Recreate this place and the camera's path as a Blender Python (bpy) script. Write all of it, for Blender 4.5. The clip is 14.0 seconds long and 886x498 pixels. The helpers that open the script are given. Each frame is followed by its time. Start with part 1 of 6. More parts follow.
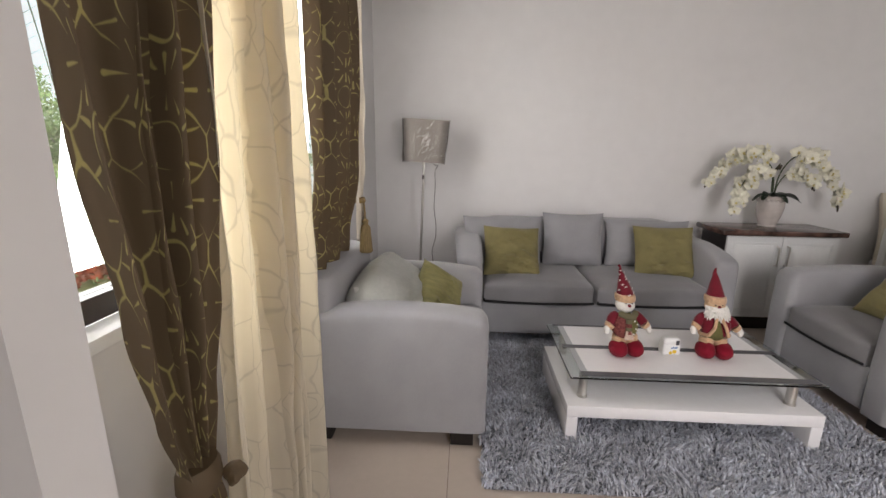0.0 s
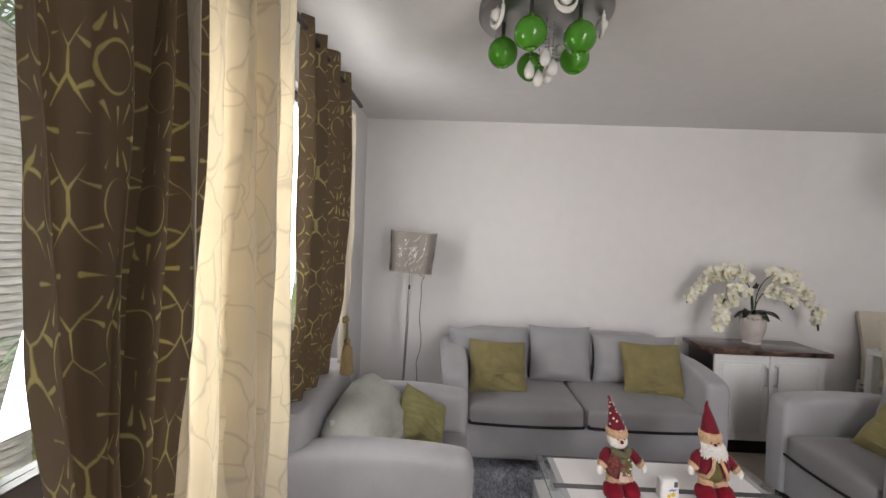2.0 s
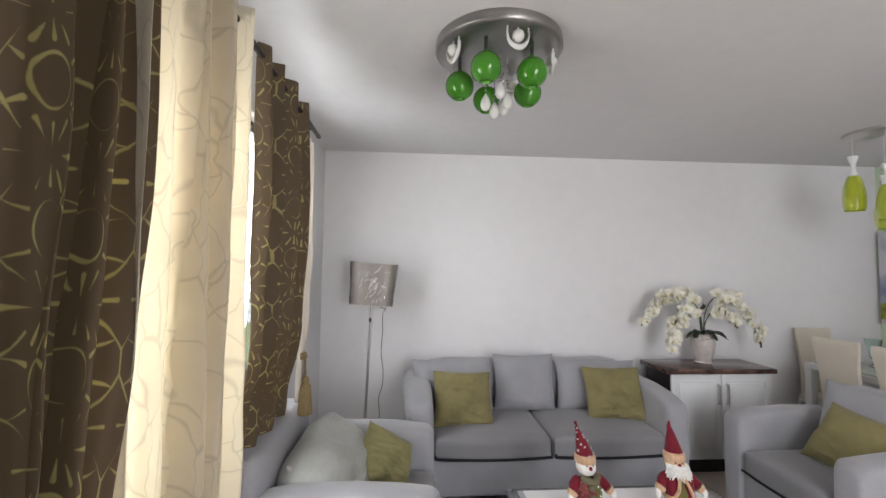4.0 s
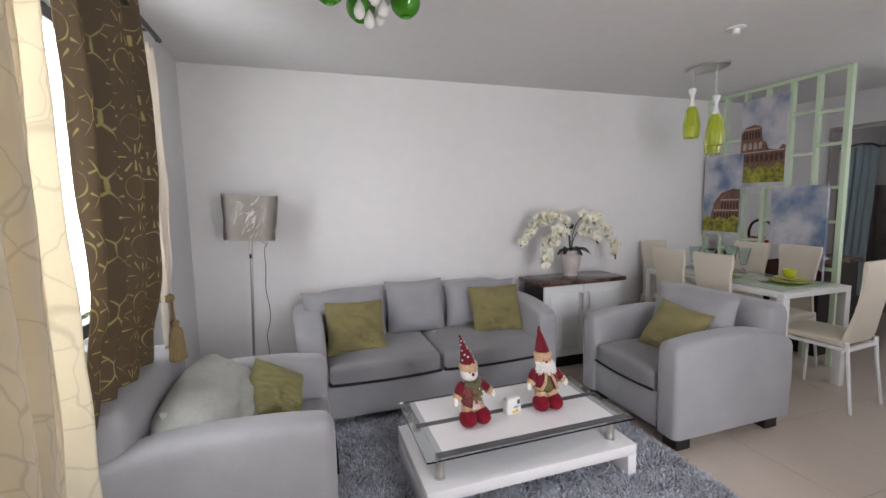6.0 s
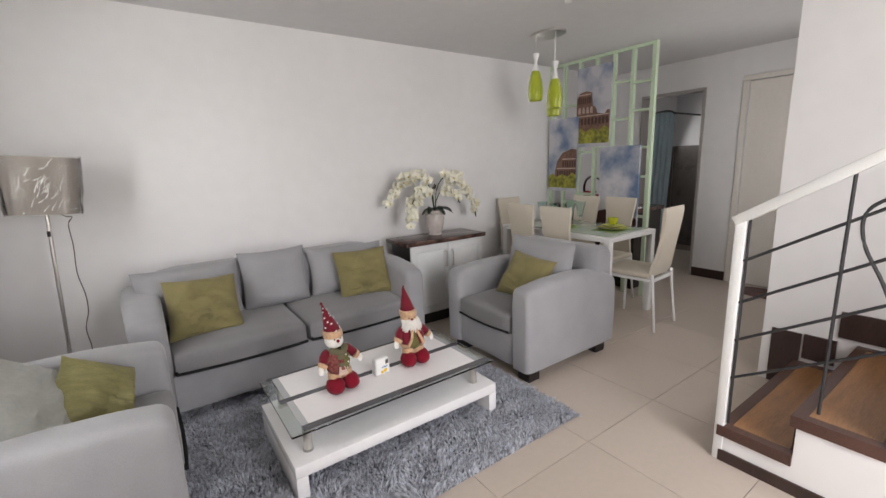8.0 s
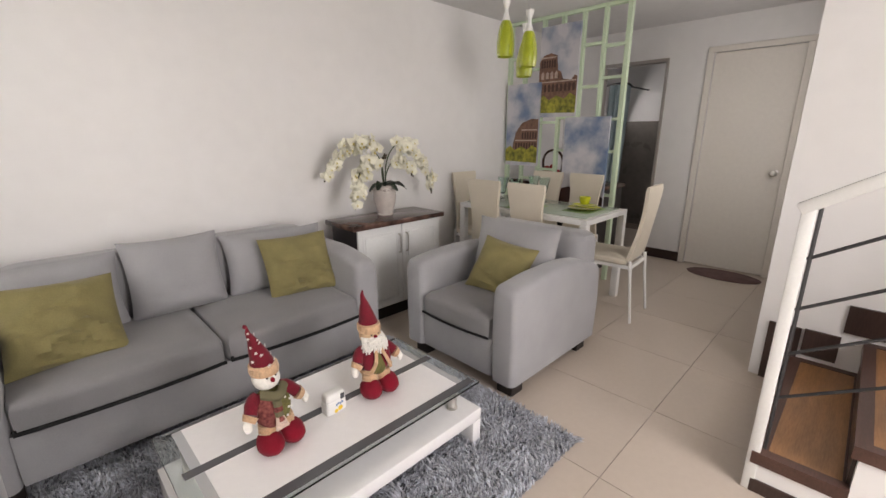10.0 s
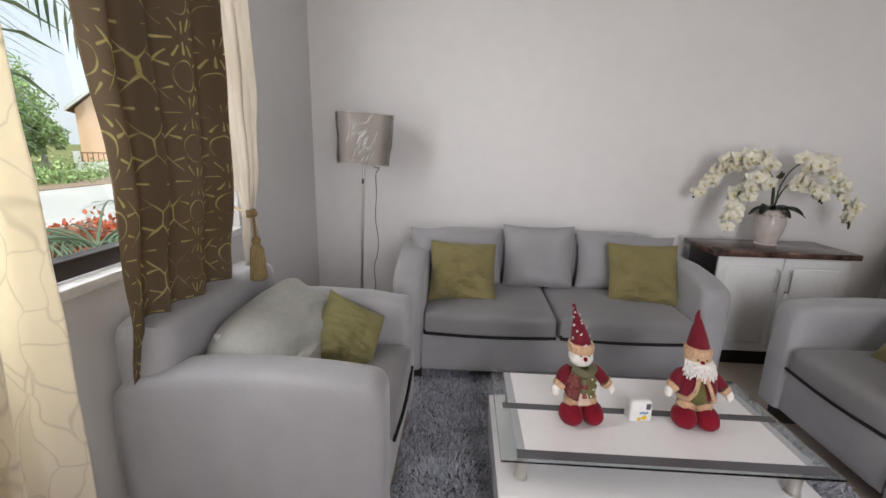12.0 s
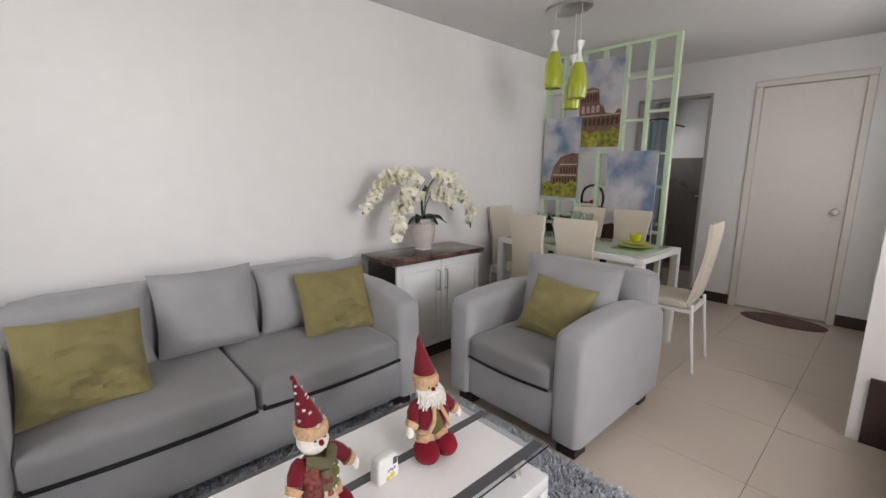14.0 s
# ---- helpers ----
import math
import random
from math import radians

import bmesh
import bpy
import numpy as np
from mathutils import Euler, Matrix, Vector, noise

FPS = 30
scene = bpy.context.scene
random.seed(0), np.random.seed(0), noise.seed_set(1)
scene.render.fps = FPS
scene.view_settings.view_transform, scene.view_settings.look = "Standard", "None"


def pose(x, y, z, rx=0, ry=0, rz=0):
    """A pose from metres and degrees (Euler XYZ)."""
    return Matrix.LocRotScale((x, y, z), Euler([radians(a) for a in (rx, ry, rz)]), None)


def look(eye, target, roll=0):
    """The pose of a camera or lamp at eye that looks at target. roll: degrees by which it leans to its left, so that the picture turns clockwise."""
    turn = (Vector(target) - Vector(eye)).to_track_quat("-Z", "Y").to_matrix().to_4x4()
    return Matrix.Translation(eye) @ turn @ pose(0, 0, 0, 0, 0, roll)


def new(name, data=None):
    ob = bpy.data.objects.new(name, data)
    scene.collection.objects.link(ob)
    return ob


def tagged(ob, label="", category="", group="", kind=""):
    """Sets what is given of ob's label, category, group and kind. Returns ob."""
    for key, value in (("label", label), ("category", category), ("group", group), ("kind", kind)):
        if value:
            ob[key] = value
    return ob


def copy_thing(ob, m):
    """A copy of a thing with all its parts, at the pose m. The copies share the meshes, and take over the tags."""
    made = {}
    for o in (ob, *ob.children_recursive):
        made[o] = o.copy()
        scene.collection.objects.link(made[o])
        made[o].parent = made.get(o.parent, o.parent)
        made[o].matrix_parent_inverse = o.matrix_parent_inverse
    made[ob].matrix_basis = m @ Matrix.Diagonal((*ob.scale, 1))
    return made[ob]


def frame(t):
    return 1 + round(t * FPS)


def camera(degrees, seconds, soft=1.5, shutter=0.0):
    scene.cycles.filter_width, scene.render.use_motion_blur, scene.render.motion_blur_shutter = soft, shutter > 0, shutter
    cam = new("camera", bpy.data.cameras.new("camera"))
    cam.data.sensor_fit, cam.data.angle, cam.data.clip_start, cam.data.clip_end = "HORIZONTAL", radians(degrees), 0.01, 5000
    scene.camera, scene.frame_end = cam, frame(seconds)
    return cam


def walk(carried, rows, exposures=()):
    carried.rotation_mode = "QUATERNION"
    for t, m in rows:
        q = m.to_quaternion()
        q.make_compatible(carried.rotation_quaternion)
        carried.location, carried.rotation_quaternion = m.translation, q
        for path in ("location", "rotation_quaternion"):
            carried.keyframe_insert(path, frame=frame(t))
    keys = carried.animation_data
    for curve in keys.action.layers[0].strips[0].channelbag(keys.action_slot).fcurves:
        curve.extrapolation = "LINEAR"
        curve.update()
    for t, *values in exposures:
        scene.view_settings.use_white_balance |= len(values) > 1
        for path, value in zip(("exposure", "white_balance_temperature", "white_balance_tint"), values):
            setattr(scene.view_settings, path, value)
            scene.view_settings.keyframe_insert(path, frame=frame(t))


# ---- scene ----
cam = camera(92.9, 14.0)
# seconds, stops, kelvin, tint
EXPOSURES = [(0.0, -0.42, 6700, 14), (2.0, -0.35, 6600, 13), (5.0, -0.14, 6150, 12), (6.5, -0.26, 6300, 14), (8.0, -0.12, 6500, 12), (10.5, 0.0, 6900, 14), (11.5, -0.15, 6700, 13), (12.0, -0.3, 6450, 13), (12.5, -0.27, 6400, 12), (13.0, -0.24, 6500, 12), (13.5, -0.14, 6500, 12), (14.0, -0.02, 6500, 12)]
PATH = [
    (0, (0.74, -3.49, 1.277), (0.64, -1.546, 0.817), 0.7),
    (0.5, (0.755, -3.47, 1.359), (0.622, -1.506, 1.005), 1.2),
    (1, (0.754, -3.454, 1.402), (0.627, -1.475, 1.145), 1.6),
    (1.5, (0.735, -3.442, 1.381), (0.652, -1.448, 1.249), 2.1),
    (2, (0.744, -3.452, 1.45), (0.692, -1.453, 1.398), 2.1),
    (2.2, (0.744, -3.452, 1.45), (0.715, -1.452, 1.438), 2.0),
    (4.3, (0.73, -3.434, 1.426), (0.895, -1.444, 1.535), 0.3),
    (4.5, (0.73, -3.434, 1.423), (0.917, -1.443, 1.477), 0.1),
    (5, (0.748, -3.427, 1.41), (1.041, -1.449, 1.36), -0.5),
    (5.5, (0.751, -3.418, 1.416), (1.203, -1.476, 1.265), -0.9),
    (6, (0.785, -3.415, 1.402), (1.4, -1.524, 1.188), -1.2),
    (6.5, (0.823, -3.41, 1.389), (1.603, -1.588, 1.126), -1.3),
    (7, (0.843, -3.411, 1.384), (1.769, -1.665, 1.075), -1.4),
    (7.5, (0.873, -3.407, 1.378), (1.909, -1.732, 1.029), -1.6),
    (8, (0.869, -3.406, 1.376), (1.993, -1.8, 0.98), -2.0),
    (8.2, (0.866, -3.399, 1.373), (2.02, -1.816, 0.973), -2.5),
    (10.3, (1.081, -2.799, 1.33), (2.445, -1.438, 0.797), 0.2),
    (10.5, (1.084, -2.817, 1.323), (2.302, -1.316, 0.807), 0.3),
    (11, (1.102, -2.907, 1.306), (1.718, -1.064, 0.831), 1.6),
    (11.5, (1.069, -2.978, 1.304), (1.17, -1.035, 0.84), 1.6),
    (12, (1.064, -2.982, 1.299), (0.975, -1.04, 0.828), 1.5),
    (12.5, (1.054, -2.953, 1.287), (1.052, -1.005, 0.834), 1.8),
    (13, (1.039, -2.835, 1.298), (1.441, -0.92, 0.882), 2.1),
    (13.5, (1.018, -2.698, 1.314), (1.945, -0.967, 0.938), 1.8),
    (13.9, (1.05, -2.589, 1.304), (2.297, -1.07, 0.932), 1.0),
    (14, (1.061, -2.564, 1.301), (2.395, -1.119, 0.94), 0.5),
]
walk(cam, [(t, look(eye, target, roll)) for t, eye, target, roll in PATH], exposures=EXPOSURES)

# ---- world, sun, lights ----
GROUND_Z = -0.3
world = bpy.data.worlds.new("world")
scene.world = world
world.use_nodes = True
wn, wl = world.node_tree.nodes, world.node_tree.links
sky = wn.new("ShaderNodeTexSky")
sky.sky_type, sky.sun_disc = "NISHITA", False
sky.sun_elevation, sky.sun_rotation, sky.air_density, sky.dust_density = radians(63), radians(153), 1.0, 3.0
SKY = 0.15
mixw = wn.new("ShaderNodeMix")
mixw.data_type = "RGBA"
mixw.inputs["Factor"].default_value = 0.7
mixw.inputs[7].default_value = (10.5, 10.9, 11.6, 1)      # thin cloud over the blue
wl.new(sky.outputs[0], mixw.inputs[6])
wl.new(mixw.outputs[2], wn["Background"].inputs["Color"])
wn["Background"].inputs["Strength"].default_value = SKY

sun = new("sun", bpy.data.lights.new("sun", "SUN"))
sun.data.energy, sun.data.angle, sun.data.color = 5, radians(15), (1, 0.96, 0.9)
sun.matrix_world = look((3, -6, 13), (0, 0, 0))


def area_lamp(name, eye, target, w, h, watts, color=(0.93, 0.97, 1.0)):
    """An area lamp: the sky's light at an opening, or an added fill."""
    ob = new(name, bpy.data.lights.new(name, "AREA"))
    ob.data.shape, ob.data.size, ob.data.size_y, ob.data.energy, ob.data.color = "RECTANGLE", w, h, watts, color
    ob.matrix_world = look(eye, target)
    return ob


STAIR_LINE = -2.53
LAMP = (1.0, 0.975, 0.965)
area_lamp("window_daylight", (-0.13, -2.29, 1.42), (1, -2.29, 1.12), 0.56, 0.95, 20, LAMP)
area_lamp("window_daylight", (-0.13, -1.32, 1.52), (1, -1.32, 1.42), 0.44, 1.15, 16, LAMP)
# added main fill from behind the camera, turned towards the east
area_lamp("unseen_rear_fill", (2.05, -4.62, 1.35), (4.2, -1.0, 0.7), 1.1, 1.8, 68, LAMP)
# added fill at an unseen opening, brightens the far door and dining end
area_lamp("unseen_side_fill", (4.9, STAIR_LINE - 0.06, 1.5), (5.05, -1.0, 1.25), 0.95, 1.1, 10, LAMP)
# added fill before the closed bathroom wall, no window there
area_lamp("bathroom_fill", (7.2, -0.03, 1.7), (7.0, -1, 1.4), 0.6, 0.6, 4.5, LAMP)


# ---- materials ----
def mat(name, color, rough=0.6, metal=0.0, vary=0.12, scale=60.0, patch=1.5, bump=0.15, relief=0.002, sheen=0.0, hue=None,
        stretch=(1, 1, 1), alpha_trans=0.0, ior=1.45, coat=0.0, rnd=0.0, rvary=0.08):
    """A real surface: fine grain, broad patches, relief."""
    m = bpy.data.materials.new(name)
    m.use_nodes = True
    n, l = m.node_tree.nodes, m.node_tree.links
    b = n["Principled BSDF"]
    tc, mp = n.new("ShaderNodeTexCoord"), n.new("ShaderNodeMapping")
    mp.inputs["Scale"].default_value = stretch
    l.new(tc.outputs["Object"], mp.inputs[0])
    fine, broad = n.new("ShaderNodeTexNoise"), n.new("ShaderNodeTexNoise")
    fine.inputs["Scale"].default_value, fine.inputs["Detail"].default_value = scale, 4
    broad.inputs["Scale"].default_value, broad.inputs["Detail"].default_value = patch, 3
    l.new(mp.outputs[0], fine.inputs[0]), l.new(mp.outputs[0], broad.inputs[0])
    add = n.new("ShaderNodeMath")
    add.operation = "ADD"
    l.new(fine.outputs[0], add.inputs[0]), l.new(broad.outputs[0], add.inputs[1])
    ramp = n.new("ShaderNodeMapRange")
    ramp.inputs[1].default_value, ramp.inputs[2].default_value = 0.7, 1.3
    l.new(add.outputs[0], ramp.inputs[0])
    mix = n.new("ShaderNodeMix")
    mix.data_type = "RGBA"
    c = color if len(color) == 4 else (*color, 1)
    h = hue or c
    mix.inputs[6].default_value = tuple(v * (1 - vary) for v in c[:3]) + (1,)
    mix.inputs[7].default_value = tuple(min(1, v * (1 + vary)) for v in h[:3]) + (1,)
    l.new(ramp.outputs[0], mix.inputs["Factor"])
    out = mix.outputs[2]
    if rnd:
        oi0, sc0, ad0 = n.new("ShaderNodeObjectInfo"), n.new("ShaderNodeVectorMath"), n.new("ShaderNodeVectorMath")
        sc0.operation = "SCALE"
        sc0.inputs[0].default_value, ad0.operation = (37, 53, 11), "ADD"
        l.new(oi0.outputs["Random"], sc0.inputs["Scale"]), l.new(sc0.outputs[0], ad0.inputs[1]), l.new(mp.outputs[0], ad0.inputs[0])
        l.new(ad0.outputs[0], fine.inputs[0]), l.new(ad0.outputs[0], broad.inputs[0])
        oi, mr, hs = n.new("ShaderNodeObjectInfo"), n.new("ShaderNodeMapRange"), n.new("ShaderNodeHueSaturation")
        mr.inputs[3].default_value, mr.inputs[4].default_value = 1 - rnd, 1 + rnd
        l.new(oi.outputs["Random"], mr.inputs[0]), l.new(mr.outputs[0], hs.inputs["Value"]), l.new(out, hs.inputs["Color"])
        out = hs.outputs[0]
    l.new(out, b.inputs["Base Color"])
    rr = n.new("ShaderNodeMapRange")
    rr.inputs[3].default_value, rr.inputs[4].default_value = max(0.02, rough - rvary), min(1, rough + rvary)
    l.new(broad.outputs[0], rr.inputs[0]), l.new(rr.outputs[0], b.inputs["Roughness"])
    b.inputs["Metallic"].default_value = metal
    b.inputs["IOR"].default_value = ior
    b.inputs["Coat Weight"].default_value = coat
    b.inputs["Sheen Weight"].default_value = sheen
    b.inputs["Sheen Roughness"].default_value = 0.4
    b.inputs["Transmission Weight"].default_value = alpha_trans
    if bump:
        bp = n.new("ShaderNodeBump")
        bp.inputs["Strength"].default_value, bp.inputs["Distance"].default_value = bump, relief
        l.new(fine.outputs[0], bp.inputs["Height"]), l.new(bp.outputs[0], b.inputs["Normal"])
    return m


WALL = mat("wall_paint", (0.79, 0.78, 0.78), 0.42, vary=0.025, scale=9, patch=0.8, bump=0.25, relief=0.004)
# window wall, a darker grey than WALL
WALL_GREY = mat("window_wall_tone", (0.66, 0.655, 0.66), 0.5, vary=0.03, scale=9, patch=0.8, bump=0.2, relief=0.004)
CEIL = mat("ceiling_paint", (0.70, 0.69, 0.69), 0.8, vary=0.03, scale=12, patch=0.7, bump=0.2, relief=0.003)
TILE = mat("floor_tile", (0.54, 0.465, 0.40), 0.30, rvary=0.0, vary=0.02, scale=40, patch=1.2, bump=0, hue=(0.55, 0.475, 0.41), rnd=0.015)
GROUT = mat("grout", (0.25, 0.20, 0.17), 0.9, scale=80)
SOFA = mat("grey_microfibre", (0.335, 0.335, 0.35), 0.9, vary=0.10, scale=350, patch=5, bump=0.4, relief=0.0008, sheen=0.35)
SEAT = mat("grey_seat_cloth", (0.22, 0.215, 0.225), 0.92, vary=0.09, scale=350, patch=6, bump=0.4, relief=0.0008, sheen=0.3)
PIPE = mat("black_piping", (0.006, 0.006, 0.007), 0.85, scale=200, bump=0)
OLIVE = mat("olive_cloth", (0.215, 0.185, 0.078), 0.85, vary=0.16, scale=260, patch=9, bump=0.5, relief=0.001, sheen=0.2)
CORD = mat("olive_satin", (0.24, 0.22, 0.09), 0.5, vary=0.22, scale=90, patch=14, bump=0.5, relief=0.002, stretch=(1, 1, 5))
SILVER = mat("silver_satin", (0.42, 0.43, 0.40), 0.38, vary=0.10, scale=60, patch=10, bump=0.25, relief=0.002)
BLACKWOOD = mat("black_wood", (0.018, 0.014, 0.013), 0.4, scale=60, stretch=(1, 1, 6))
LACQUER = mat("white_lacquer", (0.88, 0.87, 0.88), 0.2, vary=0.02, scale=40, bump=0, rvary=0.02)
STEEL = mat("brushed_steel", (0.62, 0.60, 0.57), 0.28, metal=1, vary=0.03, scale=120, bump=0, rvary=0.02)
CHROME = mat("chrome", (0.6, 0.6, 0.6), 0.12, metal=1, vary=0.04, scale=20, bump=0.0)
SATIN = mat("satin_chrome", (0.34, 0.33, 0.32), 0.34, metal=1, vary=0.10, scale=14, bump=0.0)
SMOKE = mat("smoked_band", (0.10, 0.10, 0.11), 0.12, vary=0.03, rvary=0, scale=40, bump=0.0)
FROST = mat("frosted_band", (0.45, 0.46, 0.48), 0.2, vary=0.02, rvary=0, scale=40, bump=0.0)
MARBLE = mat("dark_marble", (0.045, 0.028, 0.024), 0.16, vary=0.8, scale=18, patch=7, bump=0.0, hue=(0.09, 0.05, 0.04))
CABINET = mat("white_cabinet_paint", (0.74, 0.75, 0.75), 0.35, vary=0.03, scale=50, bump=0.05)
CERAMIC = mat("cream_ceramic", (0.55, 0.50, 0.47), 0.22, vary=0.10, scale=30, patch=18, bump=0.1)
PETAL = mat("cream_petal", (0.76, 0.74, 0.62), 0.6, vary=0.10, scale=60, bump=0.2, rnd=0.12)
PETAL_HEART = mat("petal_heart", (0.58, 0.50, 0.22), 0.6, scale=60)
LEAF = mat("dark_leaf", (0.022, 0.035, 0.022), 0.35, scale=40, vary=0.3)
STEM = mat("green_stem", (0.05, 0.075, 0.03), 0.5, scale=50, vary=0.3)
BUD = mat("dark_bud", (0.06, 0.045, 0.03), 0.6, scale=50)
SHADE = mat("taupe_shade", (0.36, 0.325, 0.295), 0.6, vary=0.08, scale=200, patch=6, bump=0.3, relief=0.001)
CABLE = mat("brown_cable", (0.10, 0.08, 0.07), 0.5)
CREAM = mat("cream_leatherette", (0.66, 0.60, 0.50), 0.45, vary=0.05, scale=220, patch=6, bump=0.3, relief=0.0006)
WHITE_METAL = mat("white_powder_coat", (0.78, 0.78, 0.77), 0.35, vary=0.03, scale=120, bump=0.05)
BLACK_METAL = mat("black_iron", (0.025, 0.024, 0.026), 0.45, vary=0.2, scale=90)
GREENFRAME = mat("pale_green_lacquer", (0.56, 0.68, 0.50), 0.35, vary=0.05, scale=60, bump=0.05)
DOORWHITE = mat("door_paint", (0.76, 0.72, 0.67), 0.4, vary=0.03, scale=30, patch=1.2, bump=0.06)
SKIRT = mat("dark_brown_skirting", (0.045, 0.026, 0.022), 0.35, vary=0.25, scale=30, stretch=(1, 6, 1))
TREAD = mat("orange_wood_tread", (0.33, 0.165, 0.07), 0.35, vary=0.22, scale=25, patch=4, stretch=(1, 9, 9), bump=0.08)
TREAD_EDGE = mat("dark_tread_edge", (0.085, 0.042, 0.032), 0.35, vary=0.25, scale=30, stretch=(1, 6, 6))
FRAME = mat("dark_bronze_frame", (0.03, 0.02, 0.017), 0.35, vary=0.2, scale=50)
RED = mat("red_plush", (0.20, 0.001, 0.014), 0.95, vary=0.15, scale=220, patch=20, bump=0.7, relief=0.002, sheen=0.1)
HATRED = mat("red_felt", (0.15, 0.005, 0.016), 0.9, vary=0.2, scale=200, patch=20, bump=0.5, sheen=0.3)
TANFUR = mat("tan_fur", (0.56, 0.36, 0.22), 0.95, vary=0.25, scale=140, patch=20, bump=1.0, relief=0.004, sheen=0.4)
SKIN = mat("tan_cloth", (0.60, 0.42, 0.26), 0.9, scale=160)
WHITEFUR = mat("white_plush", (0.78, 0.76, 0.72), 0.95, vary=0.12, scale=120, patch=20, bump=0.8, relief=0.003)
OLIVEKNIT = mat("olive_knit", (0.14, 0.13, 0.045), 0.95, vary=0.35, scale=200, patch=25, bump=0.7, relief=0.002)
PLAID = mat("red_plaid", (0.13, 0.012, 0.018), 0.95, vary=0.4, scale=90, patch=50, bump=0.5, hue=(0.22, 0.07, 0.06))
SCARF = mat("striped_scarf", (0.17, 0.15, 0.09), 0.95, vary=0.2, scale=120, bump=0.5, hue=(0.12, 0.11, 0.06))
SCARFPALE = mat("pale_fringe", (0.62, 0.48, 0.40), 0.95, vary=0.3, scale=160)
FLAP = mat("pale_crumpled_wrap", (0.62, 0.62, 0.60), 0.35, vary=0.12, scale=30, patch=14, bump=0.3, relief=0.003)
PLASTIC = mat("white_plastic", (0.80, 0.80, 0.79), 0.3, vary=0.02, scale=40, bump=0)
YELLOW = mat("yellow_print", (0.75, 0.50, 0.04), 0.4, scale=60, bump=0)
BLUEINK = mat("blue_print", (0.05, 0.18, 0.42), 0.4, scale=60, bump=0)
GLOBE = mat("green_glass_globe", (0.055, 0.25, 0.012), 0.08, vary=0.1, scale=6, patch=5, bump=0, coat=0.5)
MILK = mat("white_glass", (0.74, 0.73, 0.70), 0.25, vary=0.03, scale=30, bump=0)
LIME = mat("lime_ceramic", (0.42, 0.44, 0.02), 0.2, vary=0.08, scale=30, bump=0, coat=0.3)
PLACEMAT = mat("green_placemat", (0.20, 0.30, 0.10), 0.7, vary=0.2, scale=200)
TABLEGLASS = mat("green_table_glass", (0.42, 0.48, 0.40), 0.08, vary=0.08, scale=20, bump=0)
WICKER = mat("dark_wicker", (0.06, 0.03, 0.02), 0.7, vary=0.5, scale=90, bump=0.8, relief=0.003)
APPLE = mat("red_apple", (0.36, 0.02, 0.02), 0.3, vary=0.3, scale=20)
MATRUG = mat("brown_doormat", (0.14, 0.085, 0.08), 0.95, vary=0.3, scale=120, patch=9, bump=0.8, relief=0.004)
BATHTILE = mat("grey_bath_tile", (0.20, 0.18, 0.165), 0.3, vary=0.12, scale=12, patch=4)
BATHCURTAIN = mat("pale_blue_curtain", (0.45, 0.57, 0.62), 0.6, vary=0.06, scale=40)
TASSEL = mat("gold_tassel", (0.24, 0.17, 0.075), 0.6, vary=0.4, scale=220, stretch=(1, 1, 0.1), bump=0.8, relief=0.003)
ROAD = mat("concrete_road", (0.50, 0.49, 0.47), 0.9, vary=0.12, scale=8, patch=0.4, bump=0.3)
GRASS = mat("grass", (0.10, 0.16, 0.04), 0.95, vary=0.5, scale=20, patch=0.8, bump=0.6, relief=0.02, hue=(0.20, 0.20, 0.07))
SOIL = mat("bare_soil", (0.30, 0.22, 0.16), 0.95, vary=0.25, scale=12, patch=0.8, bump=0.5, relief=0.01)
FOLIAGE = mat("tree_leaves", (0.20, 0.32, 0.13), 0.7, vary=0.5, scale=6, patch=0.7, bump=0, hue=(0.30, 0.42, 0.17))
PALMLEAF = mat("palm_leaves", (0.19, 0.27, 0.17), 0.5, vary=0.3, scale=20)
BARK = mat("grey_palm_bark", (0.45, 0.40, 0.40), 0.9, vary=0.3, scale=14, patch=5, stretch=(1, 1, 5), bump=0.8, relief=0.01)
ORANGEWALL = mat("peach_render", (0.85, 0.56, 0.38), 0.85, vary=0.06, scale=5, patch=0.6)
ROOF = mat("red_brown_roof", (0.26, 0.10, 0.07), 0.8, vary=0.25, scale=10, stretch=(1, 1, 4))
OUTWHITE = mat("white_trim_paint", (0.72, 0.72, 0.72), 0.7, vary=0.06)
REDRAIL = mat("red_brown_fence", (0.22, 0.06, 0.04), 0.7, vary=0.2)
FLOWERRED = mat("orange_flowers", (0.55, 0.12, 0.05), 0.7, vary=0.5, scale=30, patch=6)
RUGBASE = mat("rug_backing", (0.20, 0.21, 0.24), 0.95)


def rug_material():
    m = mat("shaggy_pile", (0.52, 0.54, 0.60), 0.5, vary=0.25, scale=30, patch=5, bump=0, sheen=0.3)
    n, l = m.node_tree.nodes, m.node_tree.links
    g, mr, hs = n.new("ShaderNodeNewGeometry"), n.new("ShaderNodeMapRange"), n.new("ShaderNodeHueSaturation")
    mr.inputs[3].default_value, mr.inputs[4].default_value = 0.68, 1.35
    src = n["Principled BSDF"].inputs["Base Color"].links[0].from_socket
    l.new(g.outputs["Random Per Island"], mr.inputs[0]), l.new(mr.outputs[0], hs.inputs["Value"])
    l.new(src, hs.inputs["Color"]), l.new(hs.outputs[0], n["Principled BSDF"].inputs["Base Color"])
    return m


PILE = rug_material()


